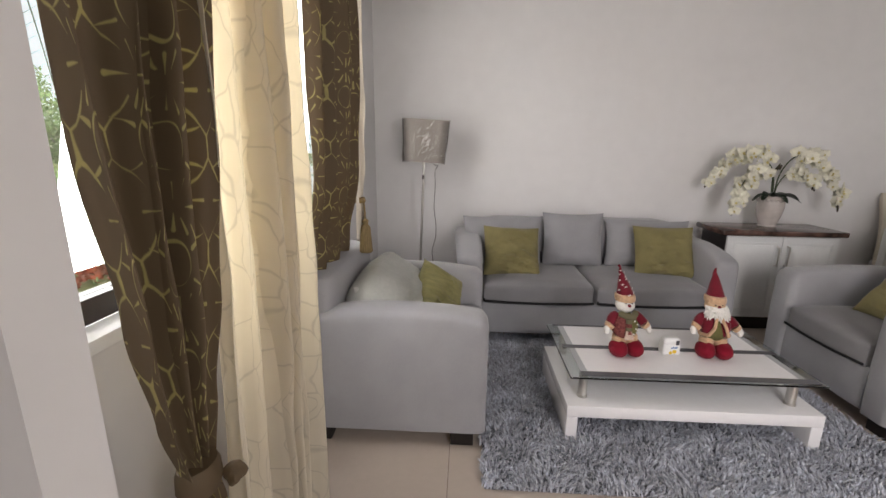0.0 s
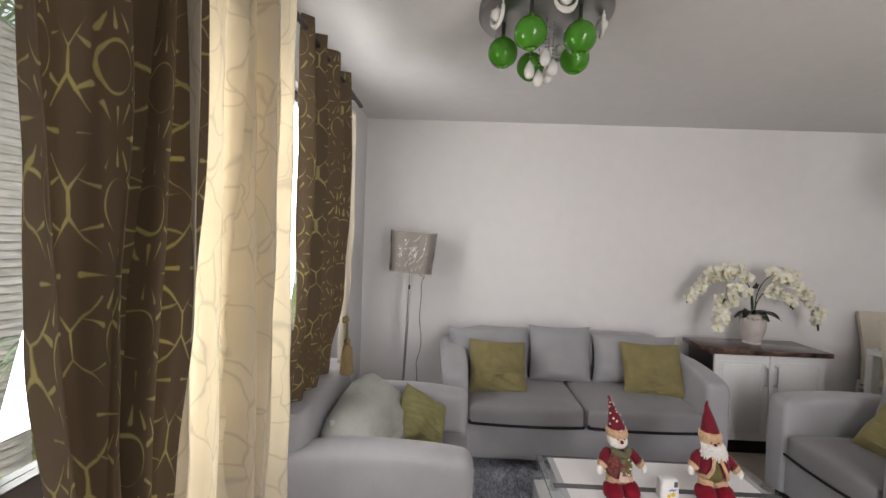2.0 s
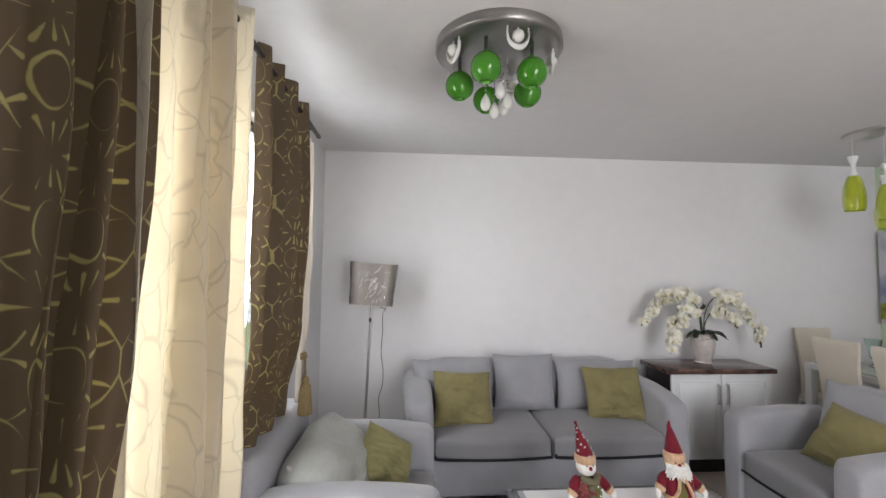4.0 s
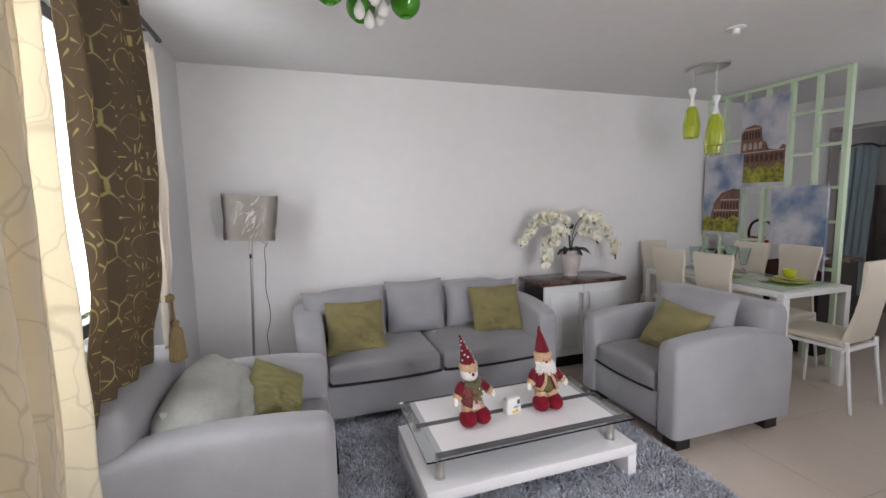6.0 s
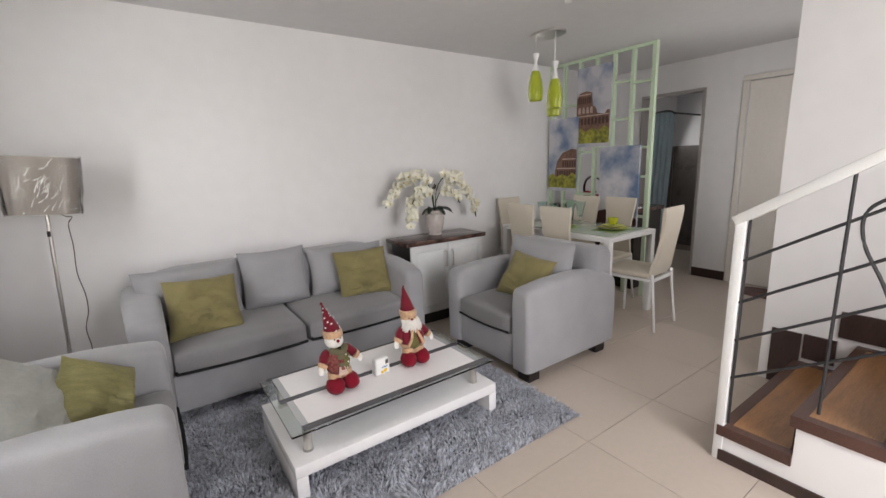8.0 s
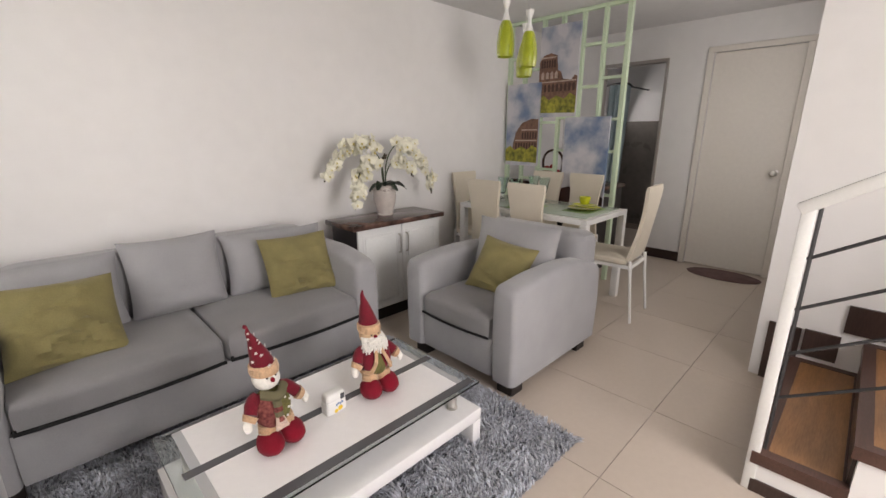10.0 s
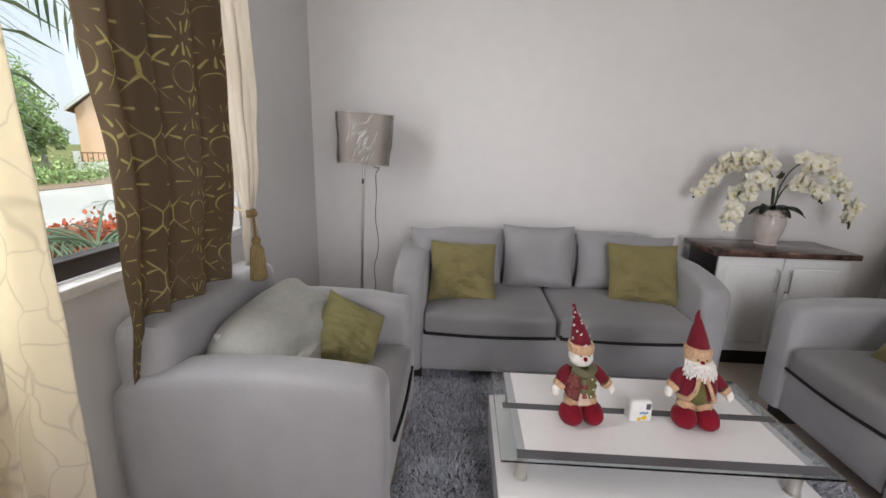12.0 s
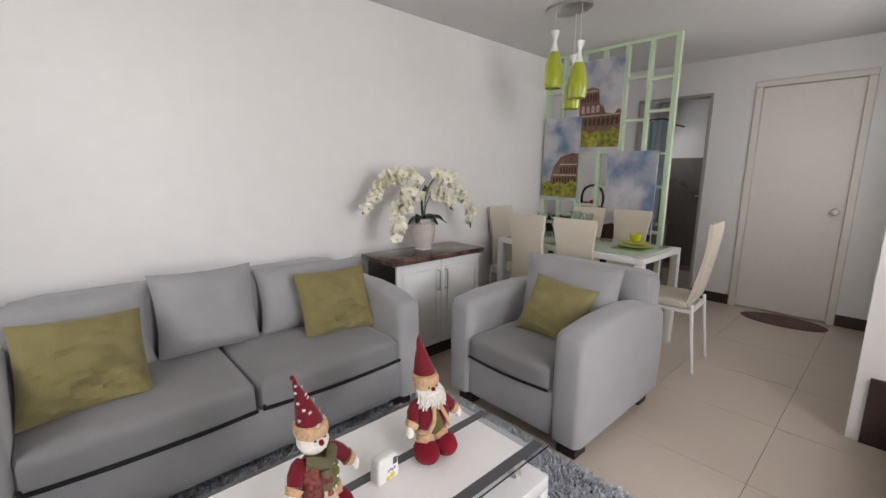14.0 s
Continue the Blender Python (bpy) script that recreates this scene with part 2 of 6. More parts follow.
def glass(name, color=(0.95, 0.98, 0.97), rough=0.0, ior=1.45):
    m = bpy.data.materials.new(name)
    m.use_nodes = True
    b = m.node_tree.nodes["Principled BSDF"]
    b.inputs["Base Color"].default_value = (*color, 1)
    b.inputs["Roughness"].default_value, b.inputs["IOR"].default_value = rough, ior
    b.inputs["Transmission Weight"].default_value = 1
    return m


GLASS = glass("clear_glass", (0.88, 0.95, 0.93))
TEAL = glass("teal_glass", (0.80, 0.90, 0.88), 0.02)


def film_material(name):
    """Thin clear plastic: seen through, with sharp gloss."""
    m = bpy.data.materials.new(name)
    m.use_nodes = True
    n, l = m.node_tree.nodes, m.node_tree.links
    n.remove(n["Principled BSDF"])
    t, g, fr, ms = n.new("ShaderNodeBsdfTransparent"), n.new("ShaderNodeBsdfGlossy"), n.new("ShaderNodeFresnel"), n.new("ShaderNodeMixShader")
    t.inputs[0].default_value, g.inputs["Roughness"].default_value, fr.inputs[0].default_value = (0.97, 0.97, 0.96, 1), 0.12, 1.5
    l.new(fr.outputs[0], ms.inputs[0]), l.new(t.outputs[0], ms.inputs[1]), l.new(g.outputs[0], ms.inputs[2])
    l.new(ms.outputs[0], n["Material Output"].inputs[0])
    return m


WRAP = film_material("clear_plastic_wrap")


def sheer_material(name, color, pattern, trans=0.5, emb=0.8, through_color=(1, 1, 1)):
    """Light cloth through which daylight glows, with a woven branch pattern. Cloth coordinates in metres."""
    m = bpy.data.materials.new(name)
    m.use_nodes = True
    n, l = m.node_tree.nodes, m.node_tree.links
    n.remove(n["Principled BSDF"])
    tc, mp, vo = n.new("ShaderNodeTexCoord"), n.new("ShaderNodeMapping"), n.new("ShaderNodeTexVoronoi")
    vo.feature = "DISTANCE_TO_EDGE"
    vo.inputs["Scale"].default_value, vo.inputs["Randomness"].default_value = pattern, 0.9
    bend, bent = n.new("ShaderNodeTexNoise"), n.new("ShaderNodeVectorMath")
    bend.inputs["Scale"].default_value, bent.operation = 6, "MULTIPLY_ADD"
    bent.inputs[1].default_value = (0.16, 0.16, 0)
    mp.inputs["Scale"].default_value = (1.5, 0.8, 1)
    l.new(tc.outputs["UV"], bend.inputs[0]), l.new(bend.outputs["Color"], bent.inputs[0]), l.new(tc.outputs["UV"], bent.inputs[2])
    l.new(bent.outputs[0], mp.inputs[0]), l.new(mp.outputs[0], vo.inputs[0])
    mr = n.new("ShaderNodeMapRange")
    mr.inputs[1].default_value, mr.inputs[2].default_value = 0.006, 0.03
    l.new(vo.outputs["Distance"], mr.inputs[0])
    no = n.new("ShaderNodeTexNoise")
    no.inputs["Scale"].default_value, no.inputs["Detail"].default_value = 5, 4
    l.new(tc.outputs["UV"], no.inputs[0])
    mul = n.new("ShaderNodeMapRange")
    mul.inputs[3].default_value, mul.inputs[4].default_value = 0.86, 1.06
    l.new(no.outputs[0], mul.inputs[0])
    mix = n.new("ShaderNodeMix")
    mix.data_type = "RGBA"
    mix.inputs[6].default_value = tuple(c * emb for c in color) + (1,)
    mix.inputs[7].default_value = (*color, 1)
    l.new(mr.outputs[0], mix.inputs["Factor"])
    hs = n.new("ShaderNodeHueSaturation")
    l.new(mix.outputs[2], hs.inputs["Color"]), l.new(mul.outputs[0], hs.inputs["Value"])
    d, t, ms = n.new("ShaderNodeBsdfDiffuse"), n.new("ShaderNodeBsdfTranslucent"), n.new("ShaderNodeMixShader")
    ms.inputs[0].default_value = trans
    warm = n.new("ShaderNodeMix")
    warm.data_type, warm.blend_type = "RGBA", "MULTIPLY"
    warm.inputs["Factor"].default_value, warm.inputs[7].default_value = 1, (*through_color, 1)
    l.new(hs.outputs[0], warm.inputs[6])
    l.new(hs.outputs[0], d.inputs[0]), l.new(warm.outputs[2], t.inputs[0])
    bp = n.new("ShaderNodeBump")
    bp.inputs["Strength"].default_value, bp.inputs["Distance"].default_value = 0.25, 0.001
    l.new(mr.outputs[0], bp.inputs["Height"]), l.new(bp.outputs[0], d.inputs["Normal"])
    l.new(d.outputs[0], ms.inputs[1]), l.new(t.outputs[0], ms.inputs[2])
    l.new(ms.outputs[0], n["Material Output"].inputs[0])
    return m


SHEER = sheer_material("cream_sheer", (0.90, 0.87, 0.80), 9, 0.62, 0.84, (1.0, 0.96, 0.86))


def damask_material():
    """Brown cloth with woven gold stars, arcs and rays. Cloth coordinates in metres."""
    m = bpy.data.materials.new("brown_gold_damask")
    m.use_nodes = True
    n, l = m.node_tree.nodes, m.node_tree.links
    b = n["Principled BSDF"]
    tc = n.new("ShaderNodeTexCoord")
    sep, bend, bent = n.new("ShaderNodeSeparateXYZ"), n.new("ShaderNodeTexNoise"), n.new("ShaderNodeVectorMath")
    bend.inputs["Scale"].default_value, bent.operation = 7, "MULTIPLY_ADD"
    bent.inputs[1].default_value = (0.014, 0.014, 0)
    l.new(tc.outputs["UV"], bend.inputs[0]), l.new(bend.outputs["Color"], bent.inputs[0]), l.new(tc.outputs["UV"], bent.inputs[2])
    l.new(bent.outputs[0], sep.inputs[0])

    def math_(op, a, c=None, d=None):
        k = n.new("ShaderNodeMath")
        k.operation = op
        for i, v in enumerate((a, c, d)):
            if v is None:
                continue
            if isinstance(v, (int, float)):
                k.inputs[i].default_value = v
            else:
                l.new(v, k.inputs[i])
        return k.outputs[0]

    # one motif, mirrored about both axes of a cell of 0.2 m
    cell = 0.2
    u = math_("ABSOLUTE", math_("SUBTRACT", math_("FRACT", math_("DIVIDE", sep.outputs[0], cell)), 0.5))
    v = math_("ABSOLUTE", math_("SUBTRACT", math_("FRACT", math_("DIVIDE", sep.outputs[1], cell)), 0.5))
    comb = n.new("ShaderNodeCombineXYZ")
    l.new(u, comb.inputs[0]), l.new(v, comb.inputs[1])

    def vec(op, p, q, out=0, scale=None):
        k = n.new("ShaderNodeVectorMath")
        k.operation = op
        for i, w in enumerate((p, q)):
            if w is None:
                continue
            if isinstance(w, tuple):
                k.inputs[i].default_value = w
            else:
                l.new(w, k.inputs[i])
        if scale is not None:
            l.new(scale, k.inputs["Scale"])
        return k.outputs["Value" if op in ("DOT_PRODUCT", "LENGTH") else "Vector"]

    def segment(ax, ay, bx, by, taper=0.013):
        d = (bx - ax, by - ay, 0.0)
        rel = vec("SUBTRACT", comb.outputs[0], (ax, ay, 0.0))
        h = math_("DIVIDE", vec("DOT_PRODUCT", rel, d), d[0] ** 2 + d[1] ** 2)
        h = math_("MINIMUM", math_("MAXIMUM", h, 0.0), 1.0)
        away = vec("LENGTH", vec("SUBTRACT", rel, vec("SCALE", d, None, scale=h)), None)
        return math_("MULTIPLY_ADD", h, taper, away)

    lines = [segment(0, 0, 0, 0.10, 0.0), segment(0, 0.10, 0.25, 0.34), segment(0.12, 0.5, 0.35, 0.5), segment(0.26, 0.14, 0.08, 0.20),
             segment(0.5, 0.30, 0.5, 0.44), segment(0.33, 0.27, 0.42, 0.40)]
    near = lines[0]
    for s in lines[1:]:
        near = math_("MINIMUM", near, s)
    for cx, cy, r in ((0.5, 0.0, 0.20),):
        arc = math_("SUBTRACT", vec("LENGTH", vec("SUBTRACT", comb.outputs[0], (cx, cy, 0.0)), None), r)
        near = math_("MINIMUM", near, math_("ADD", math_("ABSOLUTE", arc), 0.011))
    vary = n.new("ShaderNodeTexNoise")
    vary.inputs["Scale"].default_value = 9
    l.new(tc.outputs["UV"], vary.inputs[0])
    edge = math_("MULTIPLY", math_("SUBTRACT", vary.outputs[0], 0.24), 0.078)
    mask = math_("MULTIPLY", math_("SUBTRACT", edge, near), 75.0)
    mask = math_("MINIMUM", math_("MAXIMUM", mask, 0.0), 1.0)
    weave = n.new("ShaderNodeTexNoise")
    weave.inputs["Scale"].default_value, weave.inputs["Detail"].default_value = 30, 5
    l.new(tc.outputs["UV"], weave.inputs[0])
    worn = math_("MULTIPLY", mask, math_("ADD", weave.outputs[0], 0.45))
    mix = n.new("ShaderNodeMix")
    mix.data_type = "RGBA"
    mix.inputs[6].default_value, mix.inputs[7].default_value = (0.17, 0.120, 0.068, 1), (0.53, 0.46, 0.18, 1)
    l.new(worn, mix.inputs["Factor"])
    l.new(mix.outputs[2], b.inputs["Base Color"])
    rr = n.new("ShaderNodeMapRange")
    rr.inputs[3].default_value, rr.inputs[4].default_value = 0.6, 0.38
    l.new(mask, rr.inputs[0]), l.new(rr.outputs[0], b.inputs["Roughness"])
    fine = n.new("ShaderNodeTexNoise")
    fine.inputs["Scale"].default_value = 600
    l.new(tc.outputs["UV"], fine.inputs[0])
    bp = n.new("ShaderNodeBump")
    bp.inputs["Strength"].default_value, bp.inputs["Distance"].default_value = 0.4, 0.001
    l.new(math_("ADD", mask, fine.outputs[0]), bp.inputs["Height"]), l.new(bp.outputs[0], b.inputs["Normal"])
    t, ms = n.new("ShaderNodeBsdfTranslucent"), n.new("ShaderNodeMixShader")
    ms.inputs[0].default_value = 0.38
    l.new(mix.outputs[2], t.inputs[0])
    l.new(b.outputs[0], ms.inputs[1]), l.new(t.outputs[0], ms.inputs[2])
    l.new(ms.outputs[0], n["Material Output"].inputs[0])
    return m


SHEER_PALE = sheer_material("pale_sheer", (0.76, 0.72, 0.66), 8, 0.5, 0.975)
DAMASK = damask_material()


def canvas_material():
    """A printed sky: blue with white clouds."""
    m = bpy.data.materials.new("printed_sky")
    m.use_nodes = True
    n, l = m.node_tree.nodes, m.node_tree.links
    tc, no, cr = n.new("ShaderNodeTexCoord"), n.new("ShaderNodeTexNoise"), n.new("ShaderNodeValToRGB")
    no.inputs["Scale"].default_value, no.inputs["Detail"].default_value = 3.2, 5
    cr.color_ramp.elements[0].position, cr.color_ramp.elements[0].color = 0.36, (0.13, 0.19, 0.31, 1)
    cr.color_ramp.elements[1].position, cr.color_ramp.elements[1].color = 0.56, (0.55, 0.54, 0.57, 1)
    l.new(tc.outputs["Object"], no.inputs[0]), l.new(no.outputs[0], cr.inputs[0])
    l.new(cr.outputs[0], n["Principled BSDF"].inputs["Base Color"])
    n["Principled BSDF"].inputs["Roughness"].default_value = 0.35
    return m


PRINTSKY = canvas_material()
PRINTSTONE = mat("printed_stone", (0.17, 0.09, 0.06), 0.4, vary=0.45, scale=40, patch=12, bump=0)
PRINTDARK = mat("printed_arches", (0.06, 0.025, 0.02), 0.4, bump=0)
PRINTPALE = mat("printed_pale_stone", (0.50, 0.38, 0.32), 0.4, bump=0, vary=0.3, scale=30)
PRINTGRASS = mat("printed_grass", (0.13, 0.15, 0.025), 0.4, vary=0.5, scale=30, patch=12, bump=0, hue=(0.28, 0.26, 0.03))


# ---- mesh helpers ----
def part(name, bm, material, parent=None, label="", smooth=True):
    """Links a bmesh as one mesh object under a thing or part. material: one, or a list by face index."""
    me = bpy.data.meshes.new(name)
    bm.to_mesh(me)
    bm.free()
    for m in (material if isinstance(material, (list, tuple)) else [material]):
        me.materials.append(m)
    if smooth:
        me.shade_smooth()
        me.set_sharp_from_angle(angle=radians(42))
    ob = new(name, me)
    ob.parent = parent
    if label:
        tagged(ob, label)
    return ob


def thing(name, label, category, group="", at=(0, 0, 0), rz=0):
    ob = new(name)
    ob.matrix_basis = pose(*at, 0, 0, rz)
    ob.empty_display_size = 0.05
    return tagged(ob, label, category, group)


def structure(ob, label="", category=""):
    return tagged(ob, label, category, kind="structure")


def box(bm, x0, x1, y0, y1, z0, z1, r=0.0, seg=2, mi=0, turn=None):
    """A box, its edges rounded by r."""
    made = bmesh.ops.create_cube(bm, size=1)["verts"]
    c = Matrix.Translation(((x0 + x1) / 2, (y0 + y1) / 2, (z0 + z1) / 2)) @ Matrix.Diagonal((x1 - x0, y1 - y0, z1 - z0, 1))
    if turn:
        c = turn @ c
    bmesh.ops.transform(bm, matrix=c, verts=made)
    faces = {f for v in made for f in v.link_faces}
    for f in faces:
        f.material_index = mi
    if r:
        edges = {e for f in faces for e in f.edges}
        res = bmesh.ops.bevel(bm, geom=list(edges), offset=r, segments=seg, profile=0.5, affect="EDGES", material=mi)
    return made


def one_box(*a, **k):
    bm = bmesh.new()
    box(bm, *a, **k)
    return bm


def lathe(bm, profile, at=(0, 0, 0), n=24, mi=0, sx=1.0, sy=1.0, turn=None):
    """Turns a profile of (radius, height) about z."""
    rings = []
    for r, z in profile:
        ring = []
        for i in range(n):
            a = 2 * math.pi * i / n
            p = Vector((r * sx * math.cos(a), r * sy * math.sin(a), z))
            if turn:
                p = turn @ p
            ring.append(bm.verts.new(p + Vector(at)))
        rings.append(ring)
    for a, b in zip(rings, rings[1:]):
        for i in range(n):
            f = bm.faces.new((a[i], a[(i + 1) % n], b[(i + 1) % n], b[i]))
            f.material_index = mi
    for ring, flip in ((rings[0], True), (rings[-1], False)):
        f = bm.faces.new(list(reversed(ring)) if flip else ring)
        f.material_index = mi


def tube(bm, pts, r, n=8, mi=0, taper=1.0):
    """A round tube through points."""
    pts = [Vector(p) for p in pts]
    rings, up = [], Vector((0, 0, 1))
    for i, p in enumerate(pts):
        d = (pts[min(i + 1, len(pts) - 1)] - pts[max(i - 1, 0)]).normalized()
        s = d.cross(up if abs(d.z) < 0.95 else Vector((1, 0, 0))).normalized()
        u = s.cross(d)
        rr = r * (1 + (taper - 1) * i / (len(pts) - 1))
        rings.append([bm.verts.new(p + rr * (math.cos(2 * math.pi * k / n) * s + math.sin(2 * math.pi * k / n) * u)) for k in range(n)])
    for a, b in zip(rings, rings[1:]):
        for k in range(n):
            f = bm.faces.new((a[k], a[(k + 1) % n], b[(k + 1) % n], b[k]))
            f.material_index = mi
    for ring in (list(reversed(rings[0])), rings[-1]):
        bm.faces.new(ring).material_index = mi


def ball(bm, c, r, mi=0, n=14, scale=(1, 1, 1), bumpy=0.0, turn=None):
    made = bmesh.ops.create_uvsphere(bm, u_segments=n, v_segments=max(6, n * 2 // 3), radius=r)["verts"]
    for v in made:
        p = Vector((v.co.x * scale[0], v.co.y * scale[1], v.co.z * scale[2]))
        if bumpy:
            p *= 1 + bumpy * noise.noise(p * (3 / r) * 0.5 + Vector(c) * 7)
        v.co = ((turn @ p) if turn else p) + Vector(c)
    for f in {f for v in made for f in v.link_faces}:
        f.material_index = mi
    return made


def smooth_curve(pts, k=6):
    """Catmull-Rom through points."""
    pts = [Vector(p) for p in pts]
    ext = [2 * pts[0] - pts[1]] + pts + [2 * pts[-1] - pts[-2]]
    out = []
    for i in range(1, len(ext) - 2):
        a, b, c, d = ext[i - 1:i + 3]
        for j in range(k):
            t = j / k
            out.append(0.5 * ((2 * b) + (c - a) * t + (2 * a - 5 * b + 4 * c - d) * t * t + (3 * b - a - 3 * c + d) * t ** 3))
    out.append(pts[-1])
    return out


def pillow(w, h, d, seed=0, n=22, pinch=0.07, sag=0.02, crease=0.012, blunt=0.6, corner=0.0):
    """A stuffed cushion, w wide (x), h high (z), d thick (y), standing on z = 0, with pinched corners, a seam and creases."""
    bm = bmesh.new()
    grids = []
    for side in (-1, 1):
        g = []
        for i in range(n + 1):
            row = []
            for j in range(n + 1):
                u, v = 2 * i / n - 1, 2 * j / n - 1
                puff = max(0.0, (1 - abs(u) ** 3.6) * (1 - abs(v) ** 3.6)) ** blunt
                round_off = 1 - corner * (u * v) ** 4
                x = u * round_off * w / 2 * (1 - pinch * (1 - abs(v) ** 2.0) * abs(u) ** 2)
                z = v * round_off * h / 2 * (1 - pinch * (1 - abs(u) ** 2.0) * abs(v) ** 2)
                q = Vector((u * 2.1 + seed * 3.7, v * 2.1, side * 0.7 + seed))
                y = side * puff * d / 2 * (1 - 0.12 * v)
                y += crease * puff * (0.6 * noise.noise(q * 0.8) + 0.4 * noise.noise(Vector((q.x * 1.1, q.y * 3.4 + q.x, q.z))) * (1.2 - v) + 0.15 * noise.noise(q * 4.0))
                z += sag * -(1 - v * v) * 0.3
                row.append((x, y, z + h / 2))
            g.append(row)
        grids.append(g)
    vs = {}
    for s, g in enumerate(grids):
        for i in range(n + 1):
            for j in range(n + 1):
                edge = i in (0, n) or j in (0, n)
                key = (0 if edge else s, i, j)
                if key not in vs:
                    p = g[i][j]
                    vs[key] = bm.verts.new((p[0], 0 if edge else p[1], p[2]))
    get = lambda s, i, j: vs[(0 if (i in (0, n) or j in (0, n)) else s, i, j)]
    for s in (0, 1):
        for i in range(n):
            for j in range(n):
                q = [get(s, i, j), get(s, i + 1, j), get(s, i + 1, j + 1), get(s, i, j + 1)]
                bm.faces.new(q if s == 0 else list(reversed(q)))
    return bm


def transform(bm, m):
    bmesh.ops.transform(bm, matrix=m, verts=bm.verts)
    return bm


# ---- the room ----
CEILING_Z, BATH_X, STAIR_X, STAIR_WALL_X, STAIR_Y = 2.406, 5.99, 2.86, 3.87, -2.53
SOUTH_Y, EAST_X = -4.5, 7.7
WIN_Y0, WIN_Y1, WIN_Z0, WIN_Z1 = -2.86, -1.05, 0.905, 2.14


def wall(name, boxes, material, label):
    bm = bmesh.new()
    for b in boxes:
        box(bm, *b)
    return structure(part(name, bm, material, label=label, smooth=False), category="wall")


wall("wall_north", [(-0.15, EAST_X + 0.1, 0, 0.15, GROUND_Z, 2.6)], WALL, "smooth white painted living room wall")
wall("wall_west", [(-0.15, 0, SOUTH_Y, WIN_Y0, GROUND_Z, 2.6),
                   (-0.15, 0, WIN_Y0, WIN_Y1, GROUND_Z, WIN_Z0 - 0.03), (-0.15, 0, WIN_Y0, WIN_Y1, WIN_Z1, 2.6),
                   (-0.15, 0, WIN_Y1, 0, GROUND_Z, 2.6)], WALL_GREY, "pale grey wall around the wide window")
wall("wall_nib", [(0, 0.32, -3.155, -3.075, 0, CEILING_Z)], WALL, "short white wall nib beside the window")
# the opening from x 1.4 to 2.7 is assumed, never in view
wall("wall_south", [(-0.15, 1.4, SOUTH_Y - 0.15, SOUTH_Y, GROUND_Z, 2.6), (2.7, EAST_X + 0.1, SOUTH_Y - 0.15, SOUTH_Y, GROUND_Z, 2.6),
                    (1.4, 2.7, SOUTH_Y - 0.15, SOUTH_Y, GROUND_Z, 0.35), (1.4, 2.7, SOUTH_Y - 0.15, SOUTH_Y, 2.3, 2.6)], WALL, "plain white wall behind the stairs")
wall("wall_east", [(BATH_X, BATH_X + 0.1, -0.45, 0, 0, 2.6), (BATH_X, BATH_X + 0.1, -1.145, -0.45, 2.075, 2.6),
                   (BATH_X, BATH_X + 0.1, -1.56, -1.145, 0, 2.6), (BATH_X, BATH_X + 0.1, -2.25, -1.56, 2.09, 2.6),
                   (BATH_X, BATH_X + 0.1, STAIR_Y, -2.25, 0, 2.6)], WALL, "white wall with the bathroom doorway")
# the opening from x 4.4 to 5.4 is added for the side fill
wall("wall_stair", [(STAIR_WALL_X, STAIR_WALL_X + 0.1, SOUTH_Y, STAIR_Y, 0, 2.6),
                    (STAIR_WALL_X + 0.1, 4.4, STAIR_Y - 0.1, STAIR_Y, 0, 2.6), (5.4, EAST_X, STAIR_Y - 0.1, STAIR_Y, 0, 2.6),
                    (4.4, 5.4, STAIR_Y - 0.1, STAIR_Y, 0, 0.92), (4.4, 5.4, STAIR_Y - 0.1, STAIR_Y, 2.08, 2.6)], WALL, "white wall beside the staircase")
wall("wall_bath", [(EAST_X, EAST_X + 0.1, STAIR_Y, 0, 0, 2.6), (BATH_X + 0.1, EAST_X, -1.4, -1.3, 0, 2.6)], WALL, "white bathroom wall")
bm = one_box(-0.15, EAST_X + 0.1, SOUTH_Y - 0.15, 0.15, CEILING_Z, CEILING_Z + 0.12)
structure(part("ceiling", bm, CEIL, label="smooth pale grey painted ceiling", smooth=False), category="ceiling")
bm = one_box(-0.15, EAST_X + 0.1, SOUTH_Y - 0.15, 0.15, -0.12, -0.004)
floor = structure(part("floor", bm, GROUT, label="floor of beige ceramic tiles with thin dark joints", smooth=False), category="floor")
bm = bmesh.new()
box(bm, BATH_X + 0.1, EAST_X - 0.02, -0.012, 0, 0, 1.52)
box(bm, EAST_X - 0.012, EAST_X, -1.3, -0.012, 0, 1.52)
structure(part("wall_tiling", bm, BATHTILE, label="dark grey wall tiling of the bathroom", smooth=False), category="wall tiling")

# roof slab edge and outer ground
bm = bmesh.new()
for a, b, c, d in ((-90, -0.15, -90, 120), (-0.15, 60, 0.15, 120), (-0.15, 60, -90, SOUTH_Y - 0.15), (EAST_X + 0.1, 60, SOUTH_Y - 0.15, 0.15)):
    bm.faces.new([bm.verts.new(p) for p in ((a, c, GROUND_Z), (b, c, GROUND_Z), (b, d, GROUND_Z), (a, d, GROUND_Z))])
structure(part("ground", bm, GRASS, label="rough green lawn outside", smooth=False), category="ground")
structure(part("road", one_box(-11.5, -4.6, -60, 90, GROUND_Z - 0.1, GROUND_Z + 0.02), ROAD, label="pale concrete road outside", smooth=False), category="road")
structure(part("verge", one_box(-14, -11.5, -60, 90, GROUND_Z - 0.1, GROUND_Z + 0.05), SOIL, label="bare earth verge across the road", smooth=False), category="verge")


